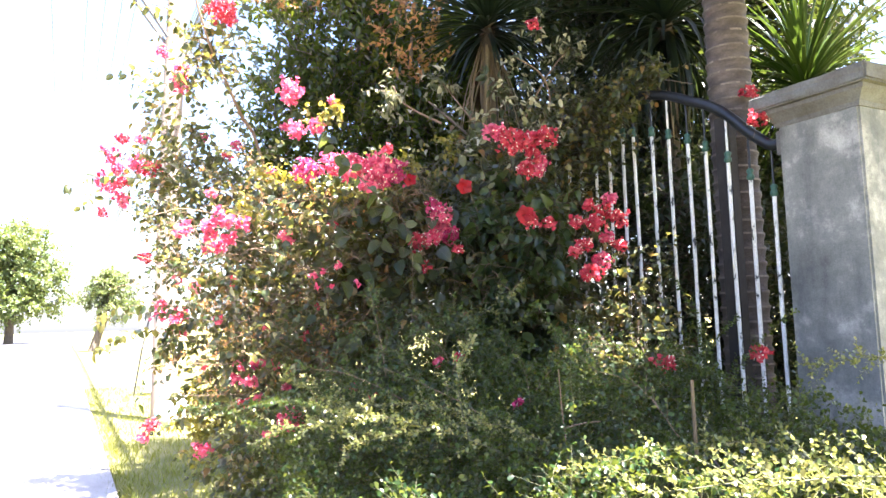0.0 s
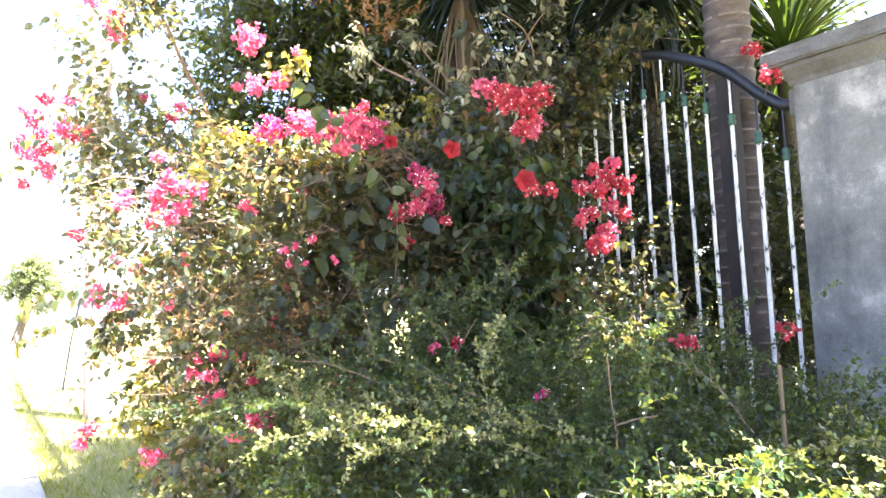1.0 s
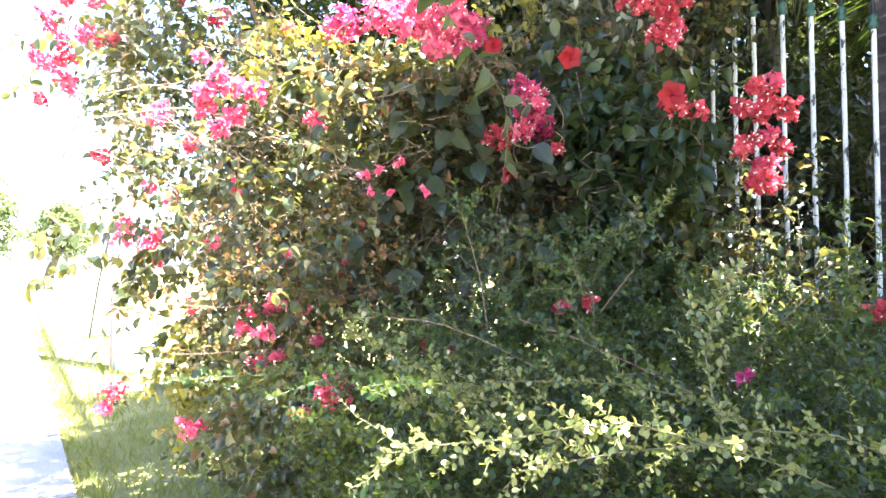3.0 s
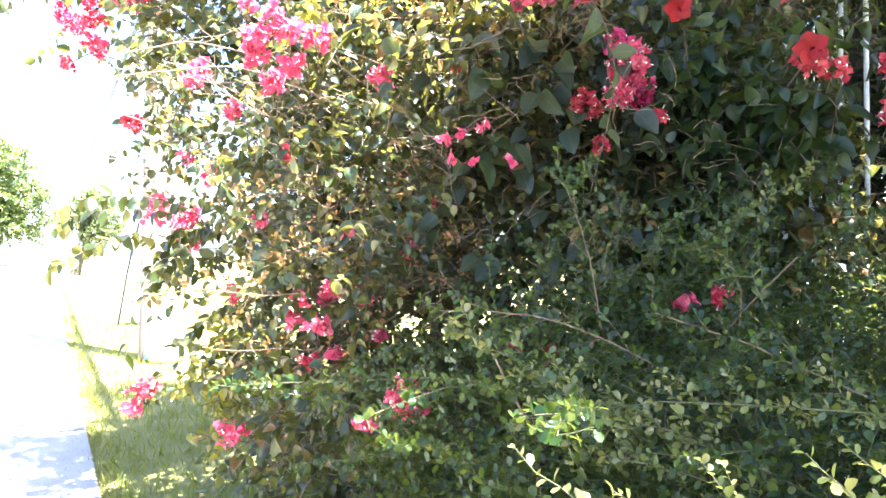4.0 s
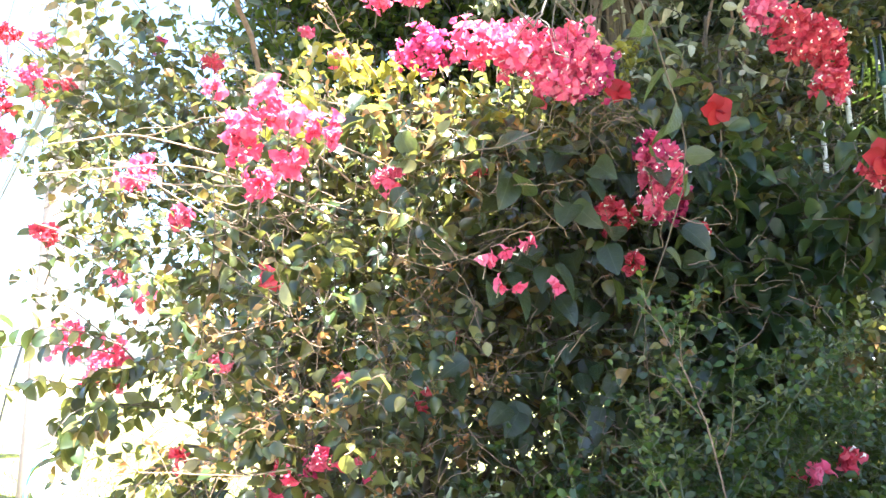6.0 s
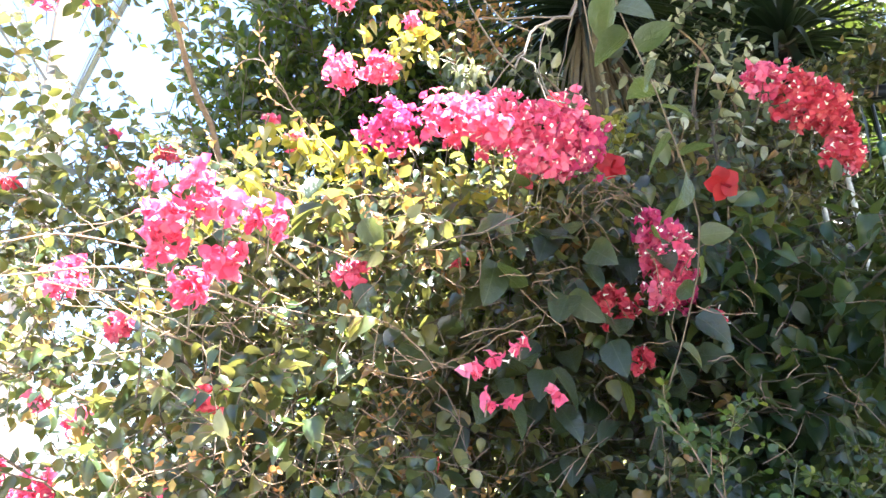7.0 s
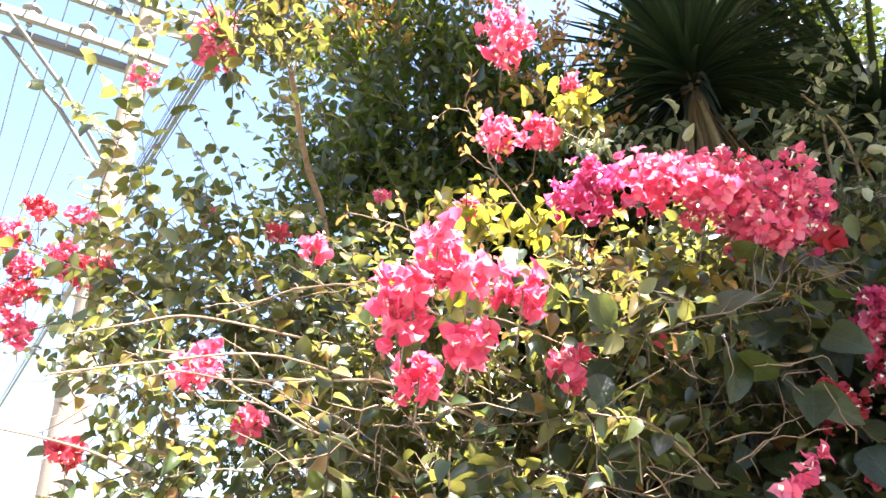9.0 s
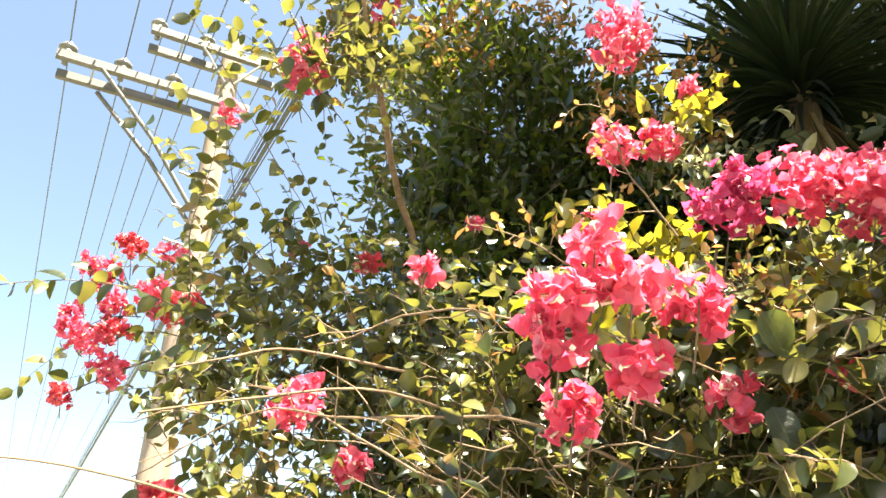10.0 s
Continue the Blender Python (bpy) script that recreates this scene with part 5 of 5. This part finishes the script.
    # single long sprays with paired leaves, each its own part
    for pts, size, mat in (([(1.15, 2.72, 0.7), (1.02, 2.82, 0.86), (0.9, 2.88, 0.94), (0.794, 2.924, 1.0)], 0.03, YOUNG_LIT_HEDGE_LEAF), ([(1.3, 2.5, 0.7), (1.12, 2.6, 0.8), (1.0, 2.667, 0.838), (0.91, 2.74, 0.872)], 0.029, YOUNG_LIT_HEDGE_LEAF),
                           ([(1.25, 2.5, 0.66), (1.08, 2.6, 0.75), (0.92, 2.71, 0.79)], 0.028, YOUNG_LIT_HEDGE_LEAF), ([(1.4, 2.4, 0.85), (1.35, 2.5, 0.9), (1.24, 2.64, 0.97), (1.144, 2.749, 1.018)], 0.03, HEDGE_LEAF),
                           ([(1.25, 2.2, 0.78), (1.22, 2.23, 0.95), (1.23, 2.22, 1.04), (1.239, 2.213, 1.124)], 0.027, YOUNG_LIT_HEDGE_LEAF), ([(1.79, 2.6, 0.8), (1.82, 2.66, 0.93), (1.8, 2.66, 1.014), (1.696, 2.667, 1.118)], 0.026, HEDGE_LEAF),
                           ([(1.32, 3.2, 0.95), (1.4, 3.24, 1.04), (1.77, 3.2, 1.164), (1.95, 3.14, 1.27), (2.08, 3.08, 1.36)], 0.034, YOUNG_LIT_HEDGE_LEAF), ([(1.32, 3.1, 0.95), (1.3, 3.135, 1.144), (1.3, 3.2, 1.27), (1.3, 3.265, 1.371)], 0.03, HEDGE_LEAF),
                           ([(1.55, 2.9, 0.85), (1.526, 2.852, 1.038), (1.45, 2.83, 1.13), (1.36, 2.82, 1.17)], 0.028, HEDGE_LEAF), ([(1.8, 1.75, 0.8), (1.74, 1.82, 0.93), (1.681, 1.871, 0.997), (1.58, 1.93, 1.03)], 0.028, HEDGE_LEAF),
                           ([(1.3, 2.8, 0.85), (1.12, 2.9, 0.96), (0.98, 3.0, 1.0), (0.86, 3.12, 1.0)], 0.028, HEDGE_LEAF), ([(1.75, 2.5, 0.9), (1.85, 2.42, 1.05), (2.0, 2.38, 1.12), (2.15, 2.36, 1.14)], 0.028, HEDGE_LEAF)):
        line = smooth_line(pts, 14) + np.cumsum(rng.normal(0, 0.0025, (14, 3)), axis=0)
        fp, fd, fs, fa = along(line[None], 12, 0.15, rng)
        twiglets = grow(fp, fs + 1.0 * fd + 0.2 * UP, rng.uniform(0.05, 0.13, len(fp)) * (1.2 - 0.7 * fa), 5, 0.1, 0.1, rng)
        spray = part("spray", raw_mesh("spray", *joined(tubes(line[None], 0.0021, 0.0012, 5), tubes(twiglets, 0.001, 0.0007, 4)), DRY_TWIG if mat is HEDGE_LEAF else GREEN_TWIG), hedge)
        pos, d, side, s = (np.concatenate(q) for q in zip(along(line[None], 54, 0.05, rng), along(twiglets, 10, 0.15, rng)))
        tip, nor = leaf_pose(d, side, 0.7, 0.0, 0.7, 0.35, rng)
        part("leaf_mass", raw_mesh("leaf_mass", *stamp(round_leaf(0.68), pos, tip, unit(nor + np.array((-0.2, -0.4, 0.0))), size * rng.uniform(0.45, 0.8, len(pos))), mat), spray)["kind"] = "stuff"
    for i in range(40):
        a, b = rng.uniform(1.45, 3.3), rng.uniform(0.9, 3.4)
        part("stem", raw_mesh("stem", *tapered([(a, b, 0), (a + rng.normal(0, 0.08), b + rng.normal(0, 0.08), 0.35), (a + rng.normal(0, 0.2), b + rng.normal(0, 0.2), 0.7)], 0.01, 0.004, 8, 5), TWIG), hedge)
    for pts in ([(1.5, 2.0, 0.3), (1.508, 1.99, 0.75), (1.5, 1.993, 0.88), (1.49, 1.99, 1.03)], [(1.51, 1.99, 0.828), (1.56, 1.96, 0.842), (1.615, 1.93, 0.848)], [(1.62, 3.05, 0.8), (1.586, 2.936, 0.959), (1.581, 2.755, 1.13)], [(0.96, 2.92, 0.8), (0.93, 2.95, 0.88), (0.9, 3.0, 0.98)]):
        part("dry_stalk", raw_mesh("dry_stalk", *tapered(pts, 0.0026, 0.0018, 8, 6), DRY_TWIG), hedge, "thin leafless brown stalk")
    part("dry_stalk", raw_mesh("dry_stalk", *tapered([(1.73, 1.63, 0.1), (1.725, 1.615, 0.6), (1.72, 1.61, 1.0)], 0.0075, 0.006, 8, 6), DEAD_LEAF), hedge, "straw-coloured dry stalk")
    settle(hedge)


make_hedge()


# dark tree behind the bougainvillea
def make_tree():
    tree = thing("tree", (2.5, 5.7, 0), "dense dark green tree with orange young leaves at the top", "tree")
    crown = [(2.0, 5.6, 2.6, 0.9, 0.55, 1.0), (2.05, 5.6, 3.6, 0.85, 0.55, 0.85), (2.9, 5.7, 3.3, 0.85, 0.55, 1.1), (1.9, 5.6, 1.6, 0.8, 0.5, 0.9), (3.2, 5.5, 2.0, 0.9, 0.6, 0.9), (2.7, 5.1, 2.7, 0.6, 0.4, 0.7)]
    leafy(tree, crown, 4600, 12, (0.25, 0.5), small_leaf(0.48, 0.14), (0.065, 0.105), TREE_LEAF, TWIG, seed=71, nodes=4, droop=0.2, rise=0.6, sag=-0.1, lean=0.8, inner=0.35, clump=(2.6, -0.22))
    leafy(tree, [(1.5, 5.4, 3.95, 0.25, 0.3, 0.2), (2.05, 5.4, 4.3, 0.5, 0.35, 0.2), (2.35, 4.85, 3.5, 0.35, 0.3, 0.4)], 95, 11, (0.2, 0.4), leaf_shape(0.42, 0.12, 0.1, 0.45, 4), (0.045, 0.075), NEW_LEAF, TWIG, seed=72, droop=0.0, rise=1.0, sag=-0.2, lean=0.9,
          name="young_foliage")
    limbs(tree, [[(2.5, 5.7, 0), (2.5, 5.7, 1.2), (2.35, 5.65, 2.6), (2.15, 5.6, 4.1)]], 0.09, 0.02, BARK, "trunk")
    limbs(tree, [[(2.5, 5.7, 1.1), (2.8, 5.75, 2.0), (3.0, 5.8, 3.2)], [(2.5, 5.7, 1.0), (2.1, 5.6, 1.7), (1.8, 5.5, 2.4)], [(2.42, 5.65, 2.0), (2.5, 5.3, 2.9), (2.4, 4.95, 3.5)]], 0.045, 0.012, BARK)
    settle(tree)


make_tree()


def make_garden():
    """Shrubs behind the fence, the pale-leaved shrub beside the dracaena, and an added unseen shade tree."""
    shrub = thing("garden_shrub", (5.2, 4.6, 0), "dense dark green garden shrub behind the fence", "shrub")
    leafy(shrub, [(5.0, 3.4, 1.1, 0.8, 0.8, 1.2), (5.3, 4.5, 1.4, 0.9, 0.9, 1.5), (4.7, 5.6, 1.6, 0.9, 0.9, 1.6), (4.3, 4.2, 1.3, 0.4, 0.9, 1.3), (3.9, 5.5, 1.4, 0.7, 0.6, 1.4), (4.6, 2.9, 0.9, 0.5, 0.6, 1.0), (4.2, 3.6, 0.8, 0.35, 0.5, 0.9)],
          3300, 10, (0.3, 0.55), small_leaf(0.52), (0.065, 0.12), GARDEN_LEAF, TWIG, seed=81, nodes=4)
    limbs(shrub, [[(5.2, 4.6, 0), (5.1, 4.4, 1.0), (5.0, 3.9, 2.0)], [(5.2, 4.6, 0), (5.0, 5.0, 1.2), (4.8, 5.4, 2.4)]], 0.04, 0.012, BARK)
    settle(shrub)
    tall = thing("garden_tree", (6.6, 5.6, 0), "tall dense dark garden tree behind the fence", "tree")
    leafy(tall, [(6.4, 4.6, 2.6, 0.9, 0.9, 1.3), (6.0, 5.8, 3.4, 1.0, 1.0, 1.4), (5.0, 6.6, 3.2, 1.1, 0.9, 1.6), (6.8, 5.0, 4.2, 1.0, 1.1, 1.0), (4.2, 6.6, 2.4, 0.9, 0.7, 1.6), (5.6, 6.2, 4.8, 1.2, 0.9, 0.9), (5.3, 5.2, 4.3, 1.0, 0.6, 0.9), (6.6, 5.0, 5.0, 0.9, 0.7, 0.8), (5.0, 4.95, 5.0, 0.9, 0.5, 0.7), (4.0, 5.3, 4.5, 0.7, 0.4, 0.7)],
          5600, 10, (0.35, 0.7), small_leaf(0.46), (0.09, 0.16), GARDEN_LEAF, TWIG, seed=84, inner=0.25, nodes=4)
    limbs(tall, [[(6.6, 5.6, 0), (6.5, 5.6, 1.5), (6.2, 5.6, 3.4)]], 0.14, 0.05, BARK, "trunk")
    limbs(tall, [[(6.55, 5.6, 1.2), (5.8, 6.0, 2.4), (4.9, 6.5, 3.4)], [(6.5, 5.6, 1.6), (6.5, 5.0, 3.0), (6.6, 4.8, 4.2)]], 0.07, 0.02, BARK)
    settle(tall)
    # Unseen tree, its leaf masses set where hedge, bush and pillar need shade.
    shade = thing("garden_tree", (4.9, 1.0, 0), "unseen broad leafy tree added to shade the hedge, bush and pillar", "tree")
    leafy(shade, [(2.78, 0.94, 3.95, 0.70, 0.60, 0.35), (2.23, 0.79, 3.90, 0.42, 0.42, 0.30), (2.18, 1.39, 3.90, 0.40, 0.40, 0.30), (2.28, 1.99, 3.90, 0.40, 0.36, 0.28), (3.48, 1.14, 4.00, 0.60, 0.50, 0.35),
                  (1.88, 0.99, 3.90, 0.28, 0.35, 0.22), (1.83, 1.49, 3.90, 0.26, 0.35, 0.22), (1.85, 1.99, 3.90, 0.30, 0.33, 0.22), (2.08, 2.39, 3.95, 0.30, 0.20, 0.20), (2.43, 0.34, 3.90, 0.40, 0.30, 0.25),
                  (4.18, 1.24, 4.00, 0.80, 0.80, 0.45), (2.68, 2.19, 4.10, 0.42, 0.36, 0.30), (3.18, 2.64, 4.40, 0.50, 0.45, 0.30), (4.38, 2.24, 4.40, 0.50, 0.60, 0.35), (2.88, 0.19, 3.90, 0.70, 0.40, 0.30),
                  (3.78, 0.34, 3.90, 0.60, 0.50, 0.30), (5.18, 2.44, 5.30, 0.80, 0.70, 0.40), (2.63, 2.84, 4.30, 0.36, 0.32, 0.22), (4.73, 2.64, 5.30, 0.55, 0.60, 0.35), (4.63, 3.64, 5.30, 0.55, 0.50, 0.30),
                  (3.06, 2.96, 5.25, 0.30, 0.36, 0.26), (3.08, 3.89, 5.30, 0.45, 0.40, 0.30), (3.63, 3.34, 5.30, 0.50, 0.50, 0.30), (3.88, 4.14, 5.40, 0.50, 0.50, 0.30), (4.98, 2.04, 4.70, 0.70, 0.60, 0.35),
                  (1.61, 1.61, 3.90, 0.26, 0.36, 0.20), (1.78, 1.14, 3.90, 0.22, 0.25, 0.20), (1.51, 2.11, 3.90, 0.30, 0.26, 0.20), (1.96, 2.21, 3.95, 0.30, 0.25, 0.20), (4.56, 3.16, 5.60, 0.80, 0.80, 0.40),
                  (3.96, 2.56, 5.30, 0.45, 0.40, 0.30), (1.84, 2.66, 3.95, 0.20, 0.18, 0.18), (2.12, 2.62, 4.00, 0.36, 0.24, 0.20), (1.60, 2.58, 3.95, 0.16, 0.13, 0.16)],
          7000, 9, (0.3, 0.6), small_leaf(0.6), (0.12, 0.2), TREE_LEAF, TWIG, seed=83, inner=0.1, nodes=4)
    limbs(shade, [[(4.9, 1.0, 0), (4.85, 1.0, 1.8), (4.4, 1.3, 3.0), (3.6, 1.6, 3.8)]], 0.12, 0.03, BARK, "trunk")
    limbs(shade, [[(4.85, 1.0, 2.0), (4.9, 1.1, 3.0), (4.4, 1.2, 4.0)], [(4.75, 1.1, 2.4), (4.85, 1.6, 4.0), (4.85, 2.6, 5.3), (4.75, 3.6, 5.3)], [(4.85, 1.7, 4.2), (4.4, 2.6, 5.1), (3.6, 3.3, 5.3), (3.0, 3.8, 5.3)],
                  [(3.8, 1.55, 3.6), (3.2, 2.2, 4.3), (2.9, 2.9, 5.2)], [(4.1, 1.4, 3.3), (3.2, 0.9, 3.6), (2.1, 0.6, 3.9)], [(3.9, 1.5, 3.5), (2.9, 1.7, 3.9), (2.3, 1.9, 3.95), (1.5, 2.0, 3.9)], [(2.9, 1.7, 3.9), (2.8, 2.3, 4.2), (2.75, 2.8, 4.3)]], 0.05, 0.015, BARK)
    settle(shade)
    pale = thing("variegated_shrub", (2.95, 4.1, 0), "shrub with cream and green variegated leaves", "shrub")
    leafy(pale, [(2.75, 3.95, 2.75, 0.4, 0.35, 0.4), (2.5, 3.8, 2.45, 0.3, 0.25, 0.3), (3.0, 4.0, 3.15, 0.3, 0.3, 0.3), (2.2, 4.3, 2.75, 0.25, 0.25, 0.2)], 38, 8, (0.2, 0.4), leaf_shape(0.5, 0.1, 0.1), (0.05, 0.09), CREAM_LEAF, TWIG, seed=82)
    limbs(pale, [[(2.9, 4.1, 2.0), (2.6, 4.2, 2.4), (2.2, 4.3, 2.75)], [(2.95, 4.1, 0), (2.9, 4.1, 1.2), (2.75, 3.95, 2.7)], [(2.95, 4.1, 0), (2.85, 4.0, 1.3), (2.5, 3.75, 2.4)]], 0.02, 0.006, BARK)
    leafy(pale, [(2.02, 4.5, 2.84, 0.12, 0.1, 0.14), (2.42, 4.5, 2.98, 0.14, 0.1, 0.1), (2.35, 4.0, 2.36, 0.07, 0.06, 0.08), (3.4, 4.2, 3.3, 0.16, 0.12, 0.08), (2.7, 4.1, 2.85, 0.12, 0.08, 0.06)], 34, 9, (0.16, 0.3), leaf_shape(0.48, 0.1, 0.1), (0.05, 0.08), CREAM_LEAF, TWIG, seed=85, inner=0.1, open_side=(-0.1, -0.5, 0.2))
    limbs(pale, [[(2.85, 4.1, 2.1), (2.6, 4.3, 2.6), (2.42, 4.5, 2.98)], [(2.3, 4.3, 2.6), (2.1, 4.45, 2.75), (2.02, 4.5, 2.9)], [(2.8, 4.0, 2.6), (3.1, 4.1, 3.0), (3.4, 4.2, 3.3)], [(2.9, 4.0, 2.5), (3.02, 3.98, 2.75), (2.95, 3.98, 2.95), (2.75, 4.0, 3.05)], [(3.05, 4.0, 2.45), (3.14, 3.98, 2.7), (3.06, 3.98, 2.85)]], 0.009, 0.004, DRY_TWIG)
    settle(pale)


make_garden()


# ---- utility pole and wires ----
def make_pole():
    pole = thing("utility_pole", (1.12, 10.0, 0), "weathered wooden utility pole with two crossarms and insulators", "utility pole")
    part("shaft", raw_mesh("shaft", *tapered([(0, 0, 0), (0.05, 0, 3.0), (0.13, 0, 5.6), (0.2, 0, 7.62)], 0.15, 0.115, 12, 16), POLE_WOOD), pole)
    for x0, x1, z, pins in ((-1.55, 0.42, 6.56, (-1.47, -0.93, -0.4)), (-0.74, 0.75, 7.27, (-0.66, -0.12, 0.68))):
        for side in (-0.2, 0.13):
            bm = bmesh.new()
            box_bm(bm, x0 + 0.02 * (side > 0), side - 0.035, z - 0.05, x1, side + 0.035, z + 0.05, 0.006)
            arm = part("crossarm", from_bm("crossarm", bm, ARM_WOOD), pole, "sun-bleached timber crossarm")
            if side > 0:
                continue
            for px in pins:
                ins = part("insulator", raw_mesh("insulator", *lathe([(0.0, z + 0.02), (0.03, z + 0.02), (0.03, z + 0.1), (0.045, z + 0.12), (0.075, z + 0.13), (0.085, z + 0.155), (0.05, z + 0.175), (0.055, z + 0.19),
                                                                      (0.09, z + 0.205), (0.095, z + 0.235), (0.05, z + 0.255), (0.055, z + 0.285), (0.035, z + 0.305), (0.0, z + 0.31)], 16), CERAMIC), arm, "grey ceramic insulator")
                ins.location = (px, -0.035, 0)
        for bx in (x0 + 0.35, (x0 + x1) / 2, x1 - 0.2):
            part("bolt", raw_mesh("bolt", *tubes(np.array([[(bx, -0.26, z), (bx, 0.19, z)]]), 0.011, 0.011, 6), GREY_METAL), pole)
    for side in (-0.25, 0.18):
        part("brace", raw_mesh("brace", *tubes(np.array([[(-1.12, side, 6.5), (-0.5, side * 0.8, 5.83), (0.0, side * 0.55, 5.14)]]), 0.026, 0.026, 4), ARM_WOOD), pole, "pale diagonal brace")
    part("brace", raw_mesh("brace", *tubes(np.array([[(-0.18, -0.25, 7.22), (0.12, -0.14, 6.9)]]), 0.018, 0.018, 4), GREY_METAL), pole)
    part("brace", raw_mesh("brace", *tubes(np.array([[(0.5, -0.25, 7.22), (0.22, -0.14, 6.9)]]), 0.018, 0.018, 4), GREY_METAL), pole)
    for k in range(3):
        part("step_bolt", raw_mesh("step_bolt", *tubes(np.array([[(0.0 - 0.02 * k, -0.13, 5.55 - 0.4 * k), (-0.2 - 0.02 * k, -0.15, 5.57 - 0.4 * k)]]), 0.016, 0.016, 6), GREY_METAL), pole)
    for x, z in ((-0.35, 6.92), (0.19, 6.92), (0.72, 6.92), (0.52, 7.63), (1.05, 7.63), (1.8, 7.63)):
        y = np.linspace(-60, 130, 60)
        far = np.abs(((y - 9.8) / 45) % 1.0)
        line = np.stack((np.full(60, x), y, z - 1.6 * far * (1 - far)), 1)
        w = part("wire", raw_mesh("wire", *tubes(line[None], 0.008, 0.008, 5), WIRE))
        tagged(w, "thin grey overhead power line between street poles", "wire", "power lines")
    rng = random.Random(9)
    for i in range(11):
        x, z = 1.38 + 0.035 * i + rng.uniform(-0.03, 0.04), 4.95 + 0.14 * i + rng.uniform(-0.07, 0.07)
        y = np.linspace(-60, 130, 60)
        far = np.abs(((y - 9.8) / 45) % 1.0)
        line = np.stack((np.full(60, x), y, z - (1.1 + 0.4 * rng.random()) * far * (1 - far)), 1)
        thick = 0.015 if i in (3, 7) else rng.uniform(0.004, 0.007)
        tagged(part("cable", raw_mesh("cable", *tubes(line[None], thick, thick, 6), CABLE)), "dark overhead telephone cable beside the pole", "cable", "telephone cables")


make_pole()


# ---- far things along the street ----
def make_far_tree(at, height, crown, lean, seed, label, trunk_r):
    tree = thing("street_tree", (at[0], at[1], 0), label, "tree")
    blobs = [(at[0] + lean[0] + dx * crown, at[1] + dy * crown, height * (1 - dz), crown * r, crown * r, crown * r * 0.8)
             for dx, dy, dz, r in ((0, 0, 0.3, 0.8), (-0.5, 0.1, 0.45, 0.55), (0.5, -0.1, 0.48, 0.6), (0.1, 0.4, 0.2, 0.5), (-0.2, -0.4, 0.25, 0.5), (0.05, -0.2, 0.55, 0.6), *(((-0.45, 0.0, 0.64, 0.6), (0.5, 0.1, 0.66, 0.55), (0.0, -0.3, 0.7, 0.55)) if crown > 3 else ()))]
    leafy(tree, blobs, int(520 * max(1.0, crown / 3)), 14, (crown * 0.25, crown * 0.5), small_leaf(0.62), (crown * 0.07, crown * 0.12), FAR_LEAF, BARK, (0.02, 0.006), seed=seed, inner=0.3, lump=0.35)
    limbs(tree, [[(at[0], at[1], 0), (at[0] + lean[0] * 0.35, at[1], height * 0.2), (at[0] + lean[0] * 0.8, at[1], height * 0.4), (at[0] + lean[0], at[1], height * 0.7)]], trunk_r, trunk_r * 0.3, BARK, "trunk")
    limbs(tree, [[(at[0] + lean[0] * 0.6, at[1], height * 0.32), (at[0] + lean[0] + k * crown * 0.5, at[1], height * 0.6)] for k in (-1, 1)], trunk_r * 0.5, trunk_r * 0.15, BARK)
    settle(tree)


make_far_tree((1.4, 45.0), 5.3, 1.75, (0.85, 0), 91, "small street tree with a leaning trunk and round crown", 0.28)
make_far_tree((-5.2, 87.0), 14.0, 5.2, (0.3, 0), 92, "tall broad street tree far along the road", 0.5)
make_far_tree((-13.0, 80.0), 13.0, 5.0, (0.3, 0), 93, "tall broad street tree across the road", 0.5)


def make_street_things():
    lamp = thing("street_pole", (4.4, 50.0, 0), "slim pale street pole in the distance", "pole")
    part("mast", raw_mesh("mast", *tubes(np.array([[(0, 0, 0), (0, 0, 3.0), (0, 0, 5.2)]]), 0.12, 0.09, 8), WHITE_BOARD), lamp)
    board = thing("sign_board", (1.45, 14.0, 0), "white leaning board with a dark edge on the lawn", "sign")
    bm = bmesh.new()
    box_bm(bm, -0.22, -0.015, 0.05, 0.3, 0.015, 1.62, 0.004)
    bmesh.ops.rotate(bm, verts=bm.verts, cent=(0, 0, 0), matrix=Matrix.Rotation(radians(6), 3, "Y"))
    part("panel", from_bm("panel", bm, WHITE_BOARD), board)
    part("edge", raw_mesh("edge", *tubes(np.array([[(-0.36, 0, 0.0), (-0.22, 0, 0.9), (-0.06, 0, 1.64)]]), 0.018, 0.018, 6), IRON), board, "dark metal edge tube")
    for k in range(4):
        part("slat", raw_mesh("slat", *tubes(np.array([[(0.0, -0.03, 1.6 - 0.05 * k), (0.26, -0.03, 1.59 - 0.05 * k)]]), 0.012, 0.012, 4), GREY_METAL), board)
    sack = thing("sack", (1.22, 9.75, 0), "white plastic sack with a turquoise edge at the pole", "sack")
    prof = [(0.02, 0.0), (0.17, 0.01), (0.2, 0.1), (0.19, 0.25), (0.15, 0.36), (0.06, 0.43), (0.09, 0.48), (0.0, 0.47)]
    v, f = lathe(prof, 16)
    v = v * (1 + 0.08 * np.sin(v[:, 2:3] * 25 + np.arctan2(v[:, 1:2], v[:, 0:1]) * 3))
    part("bag", raw_mesh("bag", v, f, WHITE_BOARD), sack)
    part("band", raw_mesh("band", *tubes(smooth_line([(-0.2, -0.05, 0.05), (-0.215, -0.06, 0.2), (-0.16, -0.05, 0.37), (-0.06, -0.03, 0.44)], 10)[None], 0.018, 0.018, 6), TURQUOISE), sack, "turquoise plastic edge")


make_street_things()
